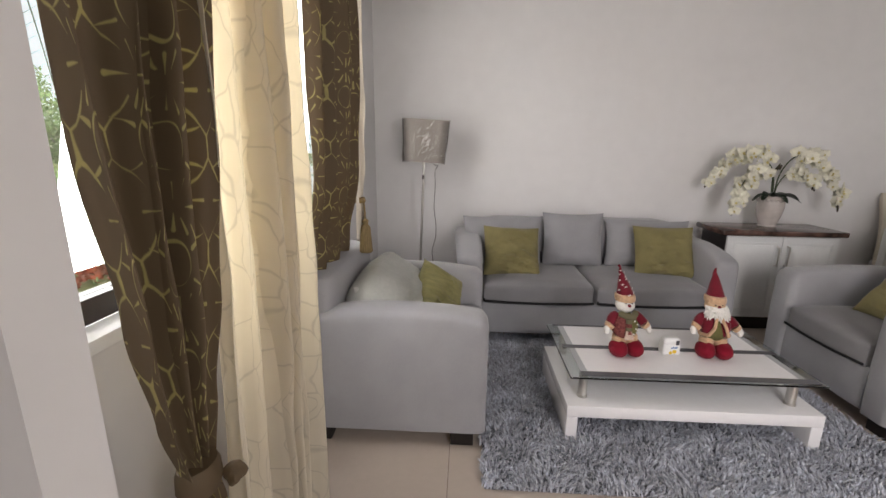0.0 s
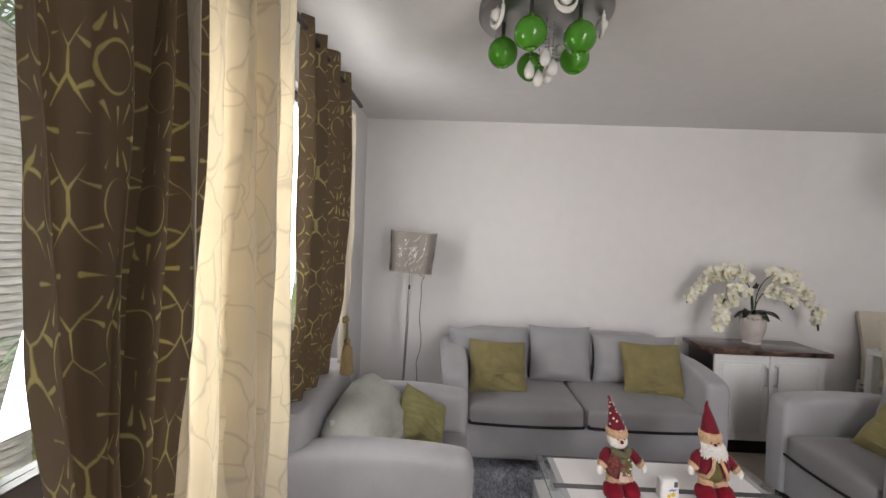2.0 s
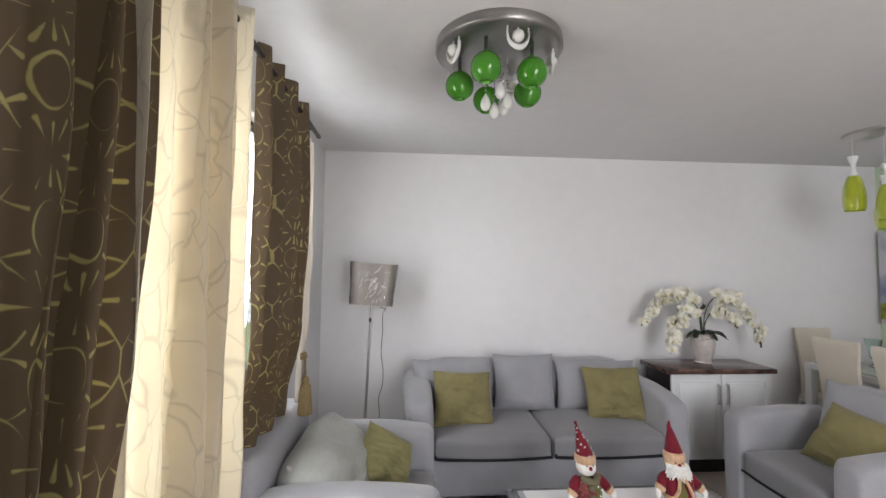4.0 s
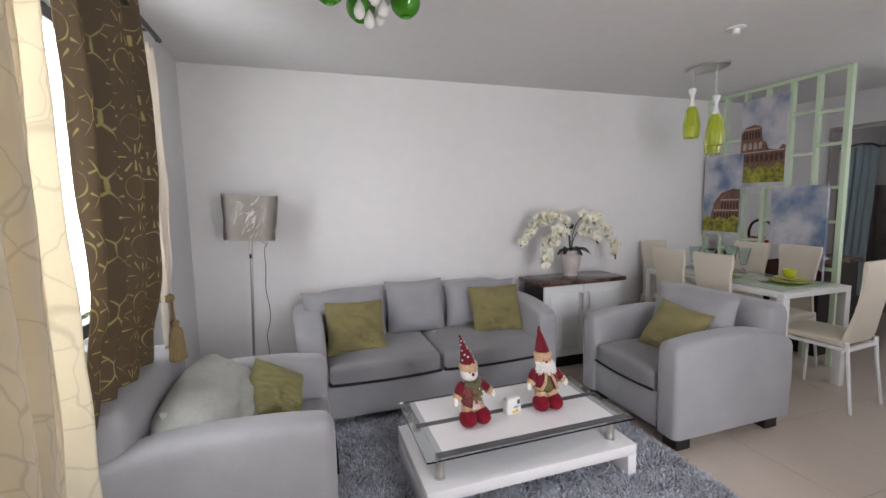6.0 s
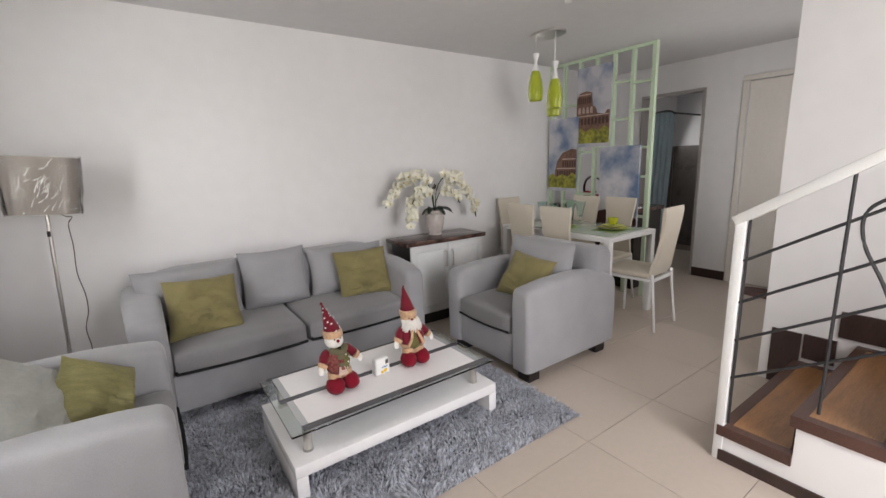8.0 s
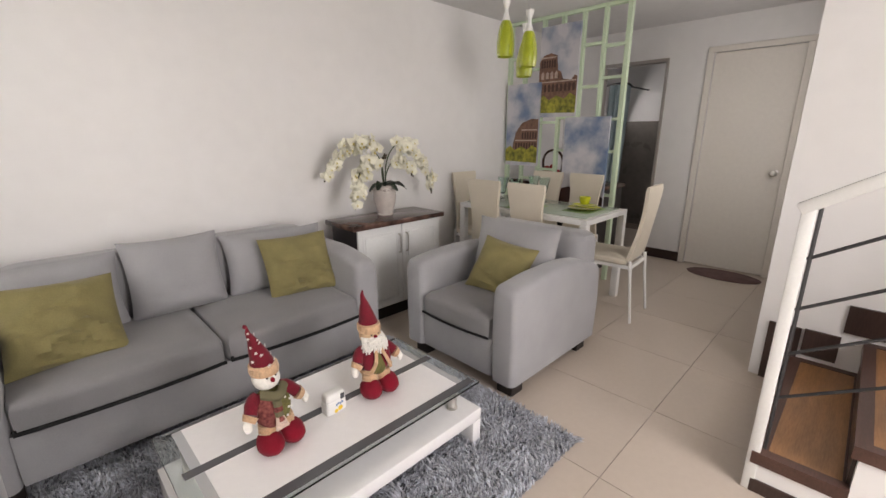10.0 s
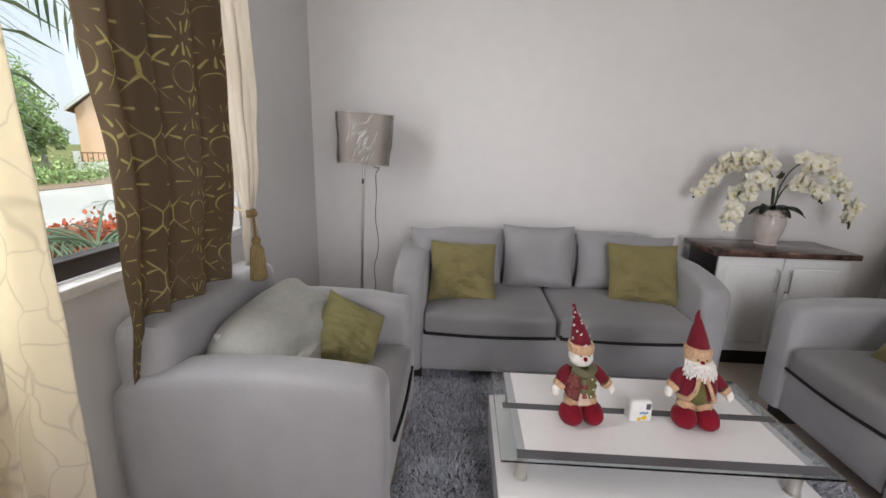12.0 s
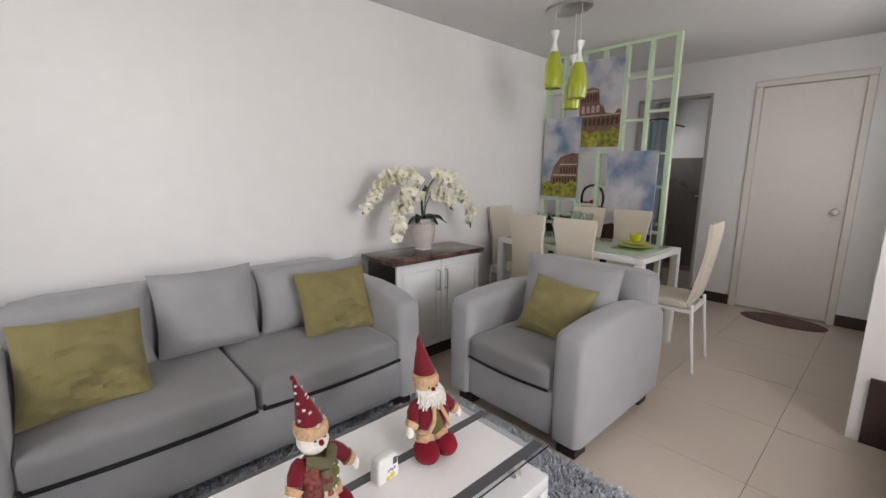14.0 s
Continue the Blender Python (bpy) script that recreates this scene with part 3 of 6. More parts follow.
# ---- window ----
def build_window():
    w = structure(thing("window_1", "wide window with dark bronze frame and white sill", "window", at=(0, 0, 0)))
    bm = bmesh.new()
    t = 0.05
    for b in ((WIN_Y0, WIN_Y1, WIN_Z0, WIN_Z0 + 0.055), (WIN_Y0, WIN_Y1, WIN_Z1 - t, WIN_Z1), (WIN_Y0, WIN_Y0 + t, WIN_Z0 + 0.055, WIN_Z1 - t),
              (WIN_Y1 - t, WIN_Y1, WIN_Z0 + 0.055, WIN_Z1 - t), (-2.30, -2.25, WIN_Z0 + 0.055, WIN_Z1 - t)):
        box(bm, -0.11, -0.05, *b, r=0.003, seg=1)
    part("window_frame", bm, FRAME, w, "dark bronze aluminium window frame")
    for k, (a, b) in enumerate(((WIN_Y0 + t, -2.30), (-2.25, WIN_Y1 - t))):
        p = part("pane", one_box(-0.083, -0.077, a, b, WIN_Z0 + 0.055, WIN_Z1 - t), GLASS, w, smooth=False)
        p.visible_shadow = False
    part("window_sill", one_box(-0.05, 0.02, WIN_Y0, WIN_Y1, WIN_Z0 - 0.03, WIN_Z0, r=0.003), CABINET, w, "white painted window sill")


build_window()
# unseen window, assumed behind the camera to carry the rear fill
rw = structure(thing("window_2", "added unseen rear window with dark bronze frame, for light from behind", "window"))
bm = bmesh.new()
for bx in ((1.4, 2.7, 0.35, 0.4), (1.4, 2.7, 2.25, 2.3), (1.4, 1.45, 0.4, 2.25), (2.65, 2.7, 0.4, 2.25), (2.03, 2.07, 0.4, 2.25)):
    box(bm, bx[0], bx[1], SOUTH_Y - 0.06, SOUTH_Y - 0.02, bx[2], bx[3])
part("window_frame", bm, FRAME, rw, smooth=False)
# unseen window, added only to frame the side fill's opening
kw = structure(thing("window_3", "added unseen side window with dark bronze frame, brightening the east wall", "window"))
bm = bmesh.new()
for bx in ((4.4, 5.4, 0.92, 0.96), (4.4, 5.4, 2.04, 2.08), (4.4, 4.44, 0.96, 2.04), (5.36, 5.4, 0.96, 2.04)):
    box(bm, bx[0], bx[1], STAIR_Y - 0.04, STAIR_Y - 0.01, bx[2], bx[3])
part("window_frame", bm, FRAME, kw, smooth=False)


# ---- curtains ----
def lerp_keys(keys, z):
    """keys: rows (z, value...) from top to bottom."""
    if z >= keys[0][0]:
        return keys[0][1:]
    for a, b in zip(keys, keys[1:]):
        if z >= b[0]:
            k = (a[0] - z) / (a[0] - b[0])
            k = k * k * (3 - 2 * k)
            return tuple(p + (q - p) * k for p, q in zip(a[1:], b[1:]))
    return keys[-1][1:]


def drape(keys, folds, width, nu=150, nv=70, seed=0, sharp=1.0, top_gather=0.0, wander=0.5):
    """Hanging cloth. keys: rows (z, y left, y right, x, fold depth) from top to bottom; width: the cloth's own width in metres."""
    bm = bmesh.new()
    uv = bm.loops.layers.uv.new("cloth")
    z1, z0 = keys[0][0], keys[-1][0]
    rows = []
    for j in range(nv + 1):
        z = z1 + (z0 - z1) * j / nv
        yl, yr, x0, depth = lerp_keys(keys, z)
        row = []
        for i in range(nu + 1):
            u = i / nu
            w = wander * noise.noise(Vector((u * 2.5, z * 0.5, seed)))
            ph = 2 * math.pi * (folds * u + w) + seed
            s = math.sin(ph)
            s = math.copysign(abs(s) ** sharp, s)
            dep = depth * (0.75 + 0.5 * noise.noise(Vector((u * folds * 0.9, z * 0.35, seed + 5))))
            x = x0 + dep * s + 0.008 * noise.noise(Vector((u * 14, z * 5, seed)))
            y = yl + (yr - yl) * u + 0.35 * dep * math.cos(ph)
            row.append((bm.verts.new((x, y, z)), u * width, (z1 - z)))
        rows.append(row)
    for a, b in zip(rows, rows[1:]):
        for i in range(nu):
            q = (a[i], b[i], b[i + 1], a[i + 1])
            f = bm.faces.new([k[0] for k in q])
            for lp, k in zip(f.loops, q):
                lp[uv].uv = (k[1], k[2])
    return bm


def thicken(ob, t=0.002):
    m = ob.modifiers.new("cloth", "SOLIDIFY")
    m.thickness, m.offset = t, 0


ROD_X, ROD_Z = 0.225, 2.13
rod = thing("curtain_rod", "dark bronze metal curtain rod with rings above the window", "curtain rod")
bm = bmesh.new()
tube(bm, [(ROD_X, -3.06, ROD_Z), (ROD_X, -1.22, ROD_Z)], 0.011, 12)
part("pole", bm, FRAME, rod)
for y in (-3.0, -2.12, -1.25):
    bm = bmesh.new()
    tube(bm, [(0.0, y, ROD_Z + 0.03), (ROD_X - 0.02, y, ROD_Z + 0.03), (ROD_X, y, ROD_Z - 0.012)], 0.007, 8)
    lathe(bm, [(0.028, 0), (0.028, 0.006)], (0.0, y, ROD_Z + 0.03), 14, turn=Matrix.Rotation(radians(90), 3, "Y"))
    part("bracket", bm, FRAME, rod)

cur = thing("patterned_curtain", "brown and gold patterned curtain bunched and tied low", "curtain", "window curtains")
c = part("cloth", drape([(2.17, -2.965, -2.665, 0.225, 0.05), (1.6, -2.955, -2.68, 0.225, 0.065), (1.3, -2.948, -2.70, 0.225, 0.065), (1.0, -2.918, -2.735, 0.23, 0.055), (0.8, -2.892, -2.765, 0.235, 0.035), (0.66, -2.862, -2.785, 0.24, 0.02)],
                        2.5, 1.15, seed=2.3, sharp=0.65), DAMASK, cur)
thicken(c)
c = part("cloth", drape([(0.66, -2.862, -2.785, 0.24, 0.018), (0.52, -2.92, -2.76, 0.24, 0.035), (0.04, -2.98, -2.70, 0.23, 0.04)], 2.5, 1.15, nv=24, seed=2.3, sharp=0.8), DAMASK, cur)
thicken(c)
bm = bmesh.new()
lathe(bm, [(0.044, -0.03), (0.050, -0.01), (0.048, 0.015), (0.042, 0.03)], (0.24, -2.825, 0.66), 20, sx=0.75)
ball(bm, (0.29, -2.79, 0.64), 0.022, bumpy=0.3)
part("tieback", bm, DAMASK, cur, "ruffled tieback of the same cloth")

cur = thing("sheer_curtain", "cream sheer curtain hanging to the floor, glowing with daylight", "curtain", "window curtains")
c = part("cloth", drape([(2.17, -2.68, -2.25, 0.235, 0.055), (1.2, -2.70, -2.255, 0.235, 0.062), (0.02, -2.76, -2.27, 0.24, 0.055)], 5, 1.6, seed=0.7, sharp=0.5), SHEER, cur)
thicken(c, 0.001)

cur = thing("patterned_curtain", "brown and gold patterned curtain drawn aside behind the armchair", "curtain", "window curtains")
c = part("cloth", drape([(2.17, -2.08, -1.52, 0.22, 0.055), (1.7, -2.04, -1.48, 0.22, 0.065), (1.2, -1.98, -1.44, 0.195, 0.06), (0.85, -1.93, -1.37, 0.13, 0.04),
                         (0.55, -1.90, -1.36, 0.09, 0.02), (0.05, -1.90, -1.36, 0.08, 0.02)], 3.6, 1.15, seed=1.4, sharp=0.8), DAMASK, cur)
thicken(c)

cur = thing("sheer_curtain", "cream sheer curtain gathered by a gold tasselled tieback", "curtain", "window curtains")
c = part("cloth", drape([(2.10, -1.53, -1.20, 0.185, 0.026), (1.5, -1.47, -1.19, 0.185, 0.026), (1.2, -1.41, -1.22, 0.19, 0.018), (1.02, -1.36, -1.27, 0.19, 0.010), (0.90, -1.36, -1.26, 0.19, 0.016), (0.80, -1.35, -1.25, 0.19, 0.018)],
                        5, 0.8, nu=110, seed=3.1), SHEER_PALE, cur)
thicken(c, 0.001)
bm = bmesh.new()
lathe(bm, [(0.026, 0.0), (0.032, 0.012), (0.026, 0.03)], (0.19, -1.315, 1.0), 14)
tube(bm, smooth_curve([(0.0, -1.20, 1.06), (0.10, -1.24, 1.02), (0.19, -1.29, 1.012)]), 0.006)
tube(bm, [(0.215, -1.33, 1.0), (0.22, -1.335, 0.91)], 0.005)
part("tieback", bm, TASSEL, cur, "twisted gold cord tieback")
bm = bmesh.new()
lathe(bm, [(0.008, 0.0), (0.018, -0.01), (0.014, -0.03), (0.026, -0.045), (0.036, -0.175), (0.03, -0.18)], (0.22, -1.335, 0.92), 16)
part("tassel", bm, TASSEL, cur, "gold thread tassel")


# ---- seats ----
def arm_block(bm, x0, x1, y0, y1, z0, z1, r=0.05, front=0.03, back=0.09, flare=0.0):
    """An upholstered arm along y: a thick slab with a rounded, slightly bowed top that drops at the front and more at the back."""
    n = 34
    w = x1 - x0
    rings = []
    for i in range(n + 1):
        t = 0.5 - 0.5 * math.cos(math.pi * i / n)
        y = y0 + (y1 - y0) * t
        end = min(t, 1 - t) * (y1 - y0)
        edge = math.sqrt(max(0.0, 1 - (1 - min(1, end / r)) ** 2))
        k = abs(2 * t - 1) ** 2.4
        top = z1 - k * (front if t < 0.5 else back) + 0.004 * noise.noise(Vector((t * 5, x0 * 9, 1)))
        inset = r * (1 - edge) * 0.7
        zt = top - r * (1 - edge)
        hw = w / 2 - inset
        pts = []
        for q in range(13):
            a = math.pi * q / 12
            ex = math.copysign(abs(math.cos(a)) ** 0.62, math.cos(a))
            pts.append((hw * ex, zt - min(0.062, w / 2) * (1 - abs(math.sin(a)) ** 0.62)))
        bulge = 0.006 * edge
        pts = [(hw - 0.004, z0), (hw + bulge, (z0 + zt) / 2)] + pts + [(-hw - bulge, (z0 + zt) / 2), (-hw + 0.004, z0)]
        roll = [flare * min(1.0, 0.35 + t) * max(0.0, min(1.0, (pz - 0.3) / 0.28)) * (0.5 - 0.5 * px / hw) for px, pz in pts]
        rings.append([bm.verts.new(((x0 + x1) / 2 + px - q, y, pz)) for (px, pz), q in zip(pts, roll)])
    for a, b in zip(rings, rings[1:]):
        for k in range(len(a) - 1):
            bm.faces.new((a[k], a[k + 1], b[k + 1], b[k]))
        bm.faces.new((a[-1], a[0], b[0], b[-1]))
    bm.faces.new(rings[0])
    bm.faces.new(list(reversed(rings[-1])))
    bmesh.ops.recalc_face_normals(bm, faces=bm.faces)


def soft_slab(x0, x1, y0, y1, z0, z1, r=0.04, crown=0.02, seed=0):
    """A padded seat or back: a rounded box, subdivided, with a crown on top and small unevenness."""
    bm = bmesh.new()
    box(bm, x0, x1, y0, y1, z0, z1)
    bmesh.ops.subdivide_edges(bm, edges=bm.edges, cuts=11, use_grid_fill=True)
    cx, cy, cz = (x0 + x1) / 2, (y0 + y1) / 2, (z0 + z1) / 2
    hx, hy, hz = (x1 - x0) / 2, (y1 - y0) / 2, (z1 - z0) / 2
    for v in bm.verts:
        d = v.co - Vector((cx, cy, cz))
        q = Vector([max(-h + r, min(h - r, c)) for c, h in zip(d, (hx, hy, hz))])
        off = d - q
        if off.length > 1e-6:
            d = q + off.normalized() * r
        puff = (1 - (d.x / hx) ** 2) * (1 - (d.y / hy) ** 2)
        d.z += crown * max(0, puff) * (1 if d.z > 0 else 0)
        nn = 0.006 * noise.noise(d * 6 + Vector((seed, 0, 0)))
        v.co = Vector((cx, cy, cz)) + d * (1 + nn)
    return bm


def seat_thing(name, label, category, width, at, rz, arm=0.15, depth=0.83, cushions=1, group="", arm_z=0.635, back_z=0.78, drops=(0.03, 0.09), inset=0.03, flare=0.0):
    """An upholstered seat that faces -y, its front at y = 0, from x = 0 to width."""
    s = thing(name, label, category, group, at, rz)
    for x0 in (0, width - arm):
        bm = bmesh.new()
        arm_block(bm, x0, x0 + arm, 0.0, depth, 0.088, arm_z, 0.045, *drops, flare=flare if x0 == 0 else 0.0)
        part("arm", bm, SOFA, s)
    part("base", soft_slab(arm - 0.005, width - arm + 0.005, 0.012, depth - 0.1, 0.088, 0.31, 0.012, 0), SOFA, s)
    part("back_frame", soft_slab(inset, width - inset, depth - 0.20, depth - 0.005, 0.089, back_z, 0.06, 0.0), SOFA, s)
    n, w = cushions, (width - 2 * arm) / cushions
    for i in range(n):
        a, b = arm + i * w + 0.003, arm + (i + 1) * w - 0.003
        c = part("seat_cushion", soft_slab(a, b, -0.005, depth - 0.2, 0.283, 0.435, 0.04, 0.02, i), SEAT, s)
        bm = bmesh.new()
        tube(bm, smooth_curve([(a + 0.008, -0.007, 0.318), ((2 * a + b) / 3, -0.013, 0.311), ((a + 2 * b) / 3, -0.013, 0.311), (b - 0.008, -0.007, 0.318)], 5), 0.0085 if n > 1 else 0.007, 8)
        if n > 1:
            tube(bm, [(a + 0.012, -0.007, 0.335), (a + 0.012, -0.009, 0.318)], 0.007, 8)
        part("piping", bm, PIPE, c, "black piping along the cushion's lower edge")
    for x0 in (0.04, width - 0.14):
        for y0 in (0.05, depth - 0.16):
            bm = bmesh.new()
            box(bm, x0, x0 + 0.1, y0, y0 + 0.1, 0, 0.09, r=0.004, seg=1)
            part("foot", bm, BLACKWOOD, s, "short black wooden foot")
    return s


def cushion(name, label, w, h, d, material, at, lean=0, turn=0, tip=0, seed=0, **k):
    """A loose cushion: stands at its lower edge's middle; lean: backwards, turn: about z, tip: in its own plane. It faces -y."""
    bm = pillow(w, h, d, seed, **k)
    ob = part(name, bm, material)
    ob.matrix_basis = pose(*at, 0, 0, turn) @ pose(0, 0, 0, -lean, 0, 0) @ pose(0, 0, 0, 0, tip, 0)
    return tagged(ob, label, "cushion", "cushions")


sofa = seat_thing("sofa", "grey fabric two-seat sofa against the white wall, with black piping", "sofa", 1.75, (0.72, -0.87, 0), 0, arm=0.145, depth=0.80, cushions=2, arm_z=0.675, back_z=0.77, drops=(0.06, -0.01), inset=0.135, flare=0.055)
chair_a = seat_thing("armchair", "grey fabric armchair under the window, its back to the curtain", "armchair", 0.83, (0.85, -1.91, 0), 90, arm=0.155, depth=0.845, group="armchairs", arm_z=0.645, back_z=0.77)
chair_b = seat_thing("armchair", "grey fabric armchair beside the dining table on the rug's edge", "armchair", 0.83, (2.63, -0.92, 0), -90, arm=0.155, depth=0.90, group="armchairs", arm_z=0.645, back_z=0.77)

for x, w, h, tn, k in ((1.03, 0.60, 0.375, 3, 1), (1.555, 0.455, 0.41, 0, 2), (2.095, 0.61, 0.365, -3, 3)):
    cushion("back_cushion", "large grey back cushion leaning on the sofa's back", w, h, 0.17, SOFA, (x, -0.375, 0.425), lean=13, turn=tn, seed=k, pinch=0.07)
cushion("throw_cushion", "olive green throw cushion on the sofa, its lower edge creased", 0.40, 0.375, 0.12, OLIVE, (1.075, -0.675, 0.428), lean=34, turn=5, tip=3, seed=5, crease=0.06, pinch=0.06)
cushion("throw_cushion", "olive green throw cushion propped at the sofa's end", 0.41, 0.365, 0.12, OLIVE, (2.14, -0.60, 0.43), lean=25, turn=-4, tip=0, seed=6, crease=0.05, pinch=0.06)
cushion("back_cushion", "pale grey back cushion in the armchair", 0.60, 0.40, 0.17, SOFA, (3.13, -1.34, 0.425), lean=11, turn=-90, seed=8, pinch=0.05)
cushion("throw_cushion", "olive green throw cushion lying askew in the armchair", 0.365, 0.345, 0.14, OLIVE, (2.90, -1.365, 0.425), lean=33, turn=-80, tip=8, seed=9, crease=0.025)
bol = cushion("bolster_cushion", "large silvery cushion wrapped in clear plastic, slumped in the armchair", 0.60, 0.35, 0.27, SILVER, (0.49, -1.485, 0.44), lean=44, turn=86, tip=-3, seed=11, crease=0.03, pinch=-0.02, blunt=0.42, corner=0.2)
bm = pillow(0.115, 0.075, 0.06, 4, 14, pinch=0.10, crease=0.03)
transform(bm, bol.matrix_basis.inverted() @ Matrix.Translation((0.313, -1.730, 0.605)) @ Matrix.Rotation(radians(20), 4, "Z") @ Matrix.Rotation(radians(-12), 4, "X"))
part("flap", bm, FLAP, bol, "white crumpled flap of the wrap")
cushion("throw_cushion", "small olive satin cushion standing in the armchair", 0.29, 0.29, 0.16, CORD, (0.585, -1.50, 0.43), lean=22, turn=50, tip=38, seed=12, crease=0.035)


# ---- rug ----
def build_rug(x0, x1, y0, y1):
    rug = thing("rug", "shaggy grey-blue rug under the coffee table", "rug")
    part("backing", one_box(x0 + 0.01, x1 - 0.01, y0 + 0.01, y1 - 0.01, 0.0, 0.008), RUGBASE, rug)
    rng = np.random.default_rng(4)
    n = 60000
    base = np.stack([rng.uniform(x0, x1, n), rng.uniform(y0, y1, n), np.full(n, 0.007)], 1)
    cl = np.array([[noise.noise(Vector((p[0] * 9, p[1] * 9, 0))), noise.noise(Vector((p[0] * 9, p[1] * 9, 5)))] for p in base]) * 0.055
    ang = rng.uniform(0, 2 * math.pi, n)
    lean = np.stack([np.cos(ang), np.sin(ang)], 1) * rng.uniform(0.005, 0.019, (n, 1)) + cl * 0.55
    h = rng.uniform(0.014, 0.029, n)
    side = np.stack([-np.sin(ang), np.cos(ang), np.zeros(n)], 1) * rng.uniform(0.0018, 0.0042, (n, 1))
    mid = base + np.concatenate([lean * 0.35, (h * 0.7)[:, None]], 1)
    tip = base + np.concatenate([lean, h[:, None]], 1)
    v = np.stack([base - side, base + side, mid + side, mid - side, tip], 1).reshape(-1, 3)
    i = np.arange(n) * 5
    faces = [f for k in i.tolist() for f in ((k, k + 1, k + 2, k + 3), (k + 3, k + 2, k + 4))]
    me = bpy.data.meshes.new("shag")
    me.from_pydata(v.tolist(), [], faces)
    me.materials.append(PILE)
    ob = new("shag", me)
    ob.parent = rug
    tagged(ob, "long grey-blue shaggy pile", kind="stuff")


build_rug(0.83, 2.64, -2.12, -0.70)


# ---- coffee table ----
def coffee_table():
    t = thing("coffee_table", "white lacquered coffee table with a raised glass top on steel posts", "coffee table", at=(0, 0, 0.012))
    x0, x1, y0, y1, zt = 1.215, 2.315, -1.805, -1.215, 0.165
    part("tabletop", one_box(x0, x1, y0, y1, zt - 0.055, zt, r=0.003), LACQUER, t, "glossy white lower top")
    for x in (x0, x1 - 0.05):
        part("leg", one_box(x, x + 0.05, y0, y1, 0, zt - 0.055, r=0.002), LACQUER, t, "white slab leg")
    gx0, gx1, gy0, gy1, gz = 1.215, 2.29, -1.815, -1.245, 0.312
    part("glass_top", one_box(gx0, gx1, gy0, gy1, gz - 0.008, gz, r=0.002), GLASS, t, "clear glass top", smooth=False)
    part("panel", one_box(gx0 + 0.085, gx1 - 0.085, gy0 + 0.05, gy1 - 0.02, gz + 0.0005, gz + 0.002), LACQUER, t, "white printed panel on the glass")
    for a, b in ((gy0 + 0.012, gy0 + 0.052), (-1.535, -1.50), (gy1 - 0.022, gy1 - 0.004)):
        part("band", one_box(gx0 + (0.055 if a < -1.7 else 0.03), gx1 - 0.02, a, b, gz + 0.002, gz + 0.0035), SMOKE, t, "smoke grey stripe on the glass")
    for x in (gx0 + 0.055, gx1 - 0.085):
        part("side_band", one_box(x, x + 0.03, gy0 + 0.05, gy1 - 0.02, gz + 0.0005, gz + 0.0018), FROST, t, "frosted stripe on the glass")
    for x in (1.30, 2.225):
        for y in (-1.715, -1.30):
            bm = bmesh.new()
            lathe(bm, [(0.024, zt), (0.024, zt + 0.006), (0.02, zt + 0.009), (0.02, gz - 0.014), (0.023, gz - 0.012), (0.023, gz - 0.0085)], (x, y, 0), 20)
            part("post", bm, STEEL, t, "brushed steel post")
    return gz


GLASS_Z = coffee_table() + 0.002 + 0.012


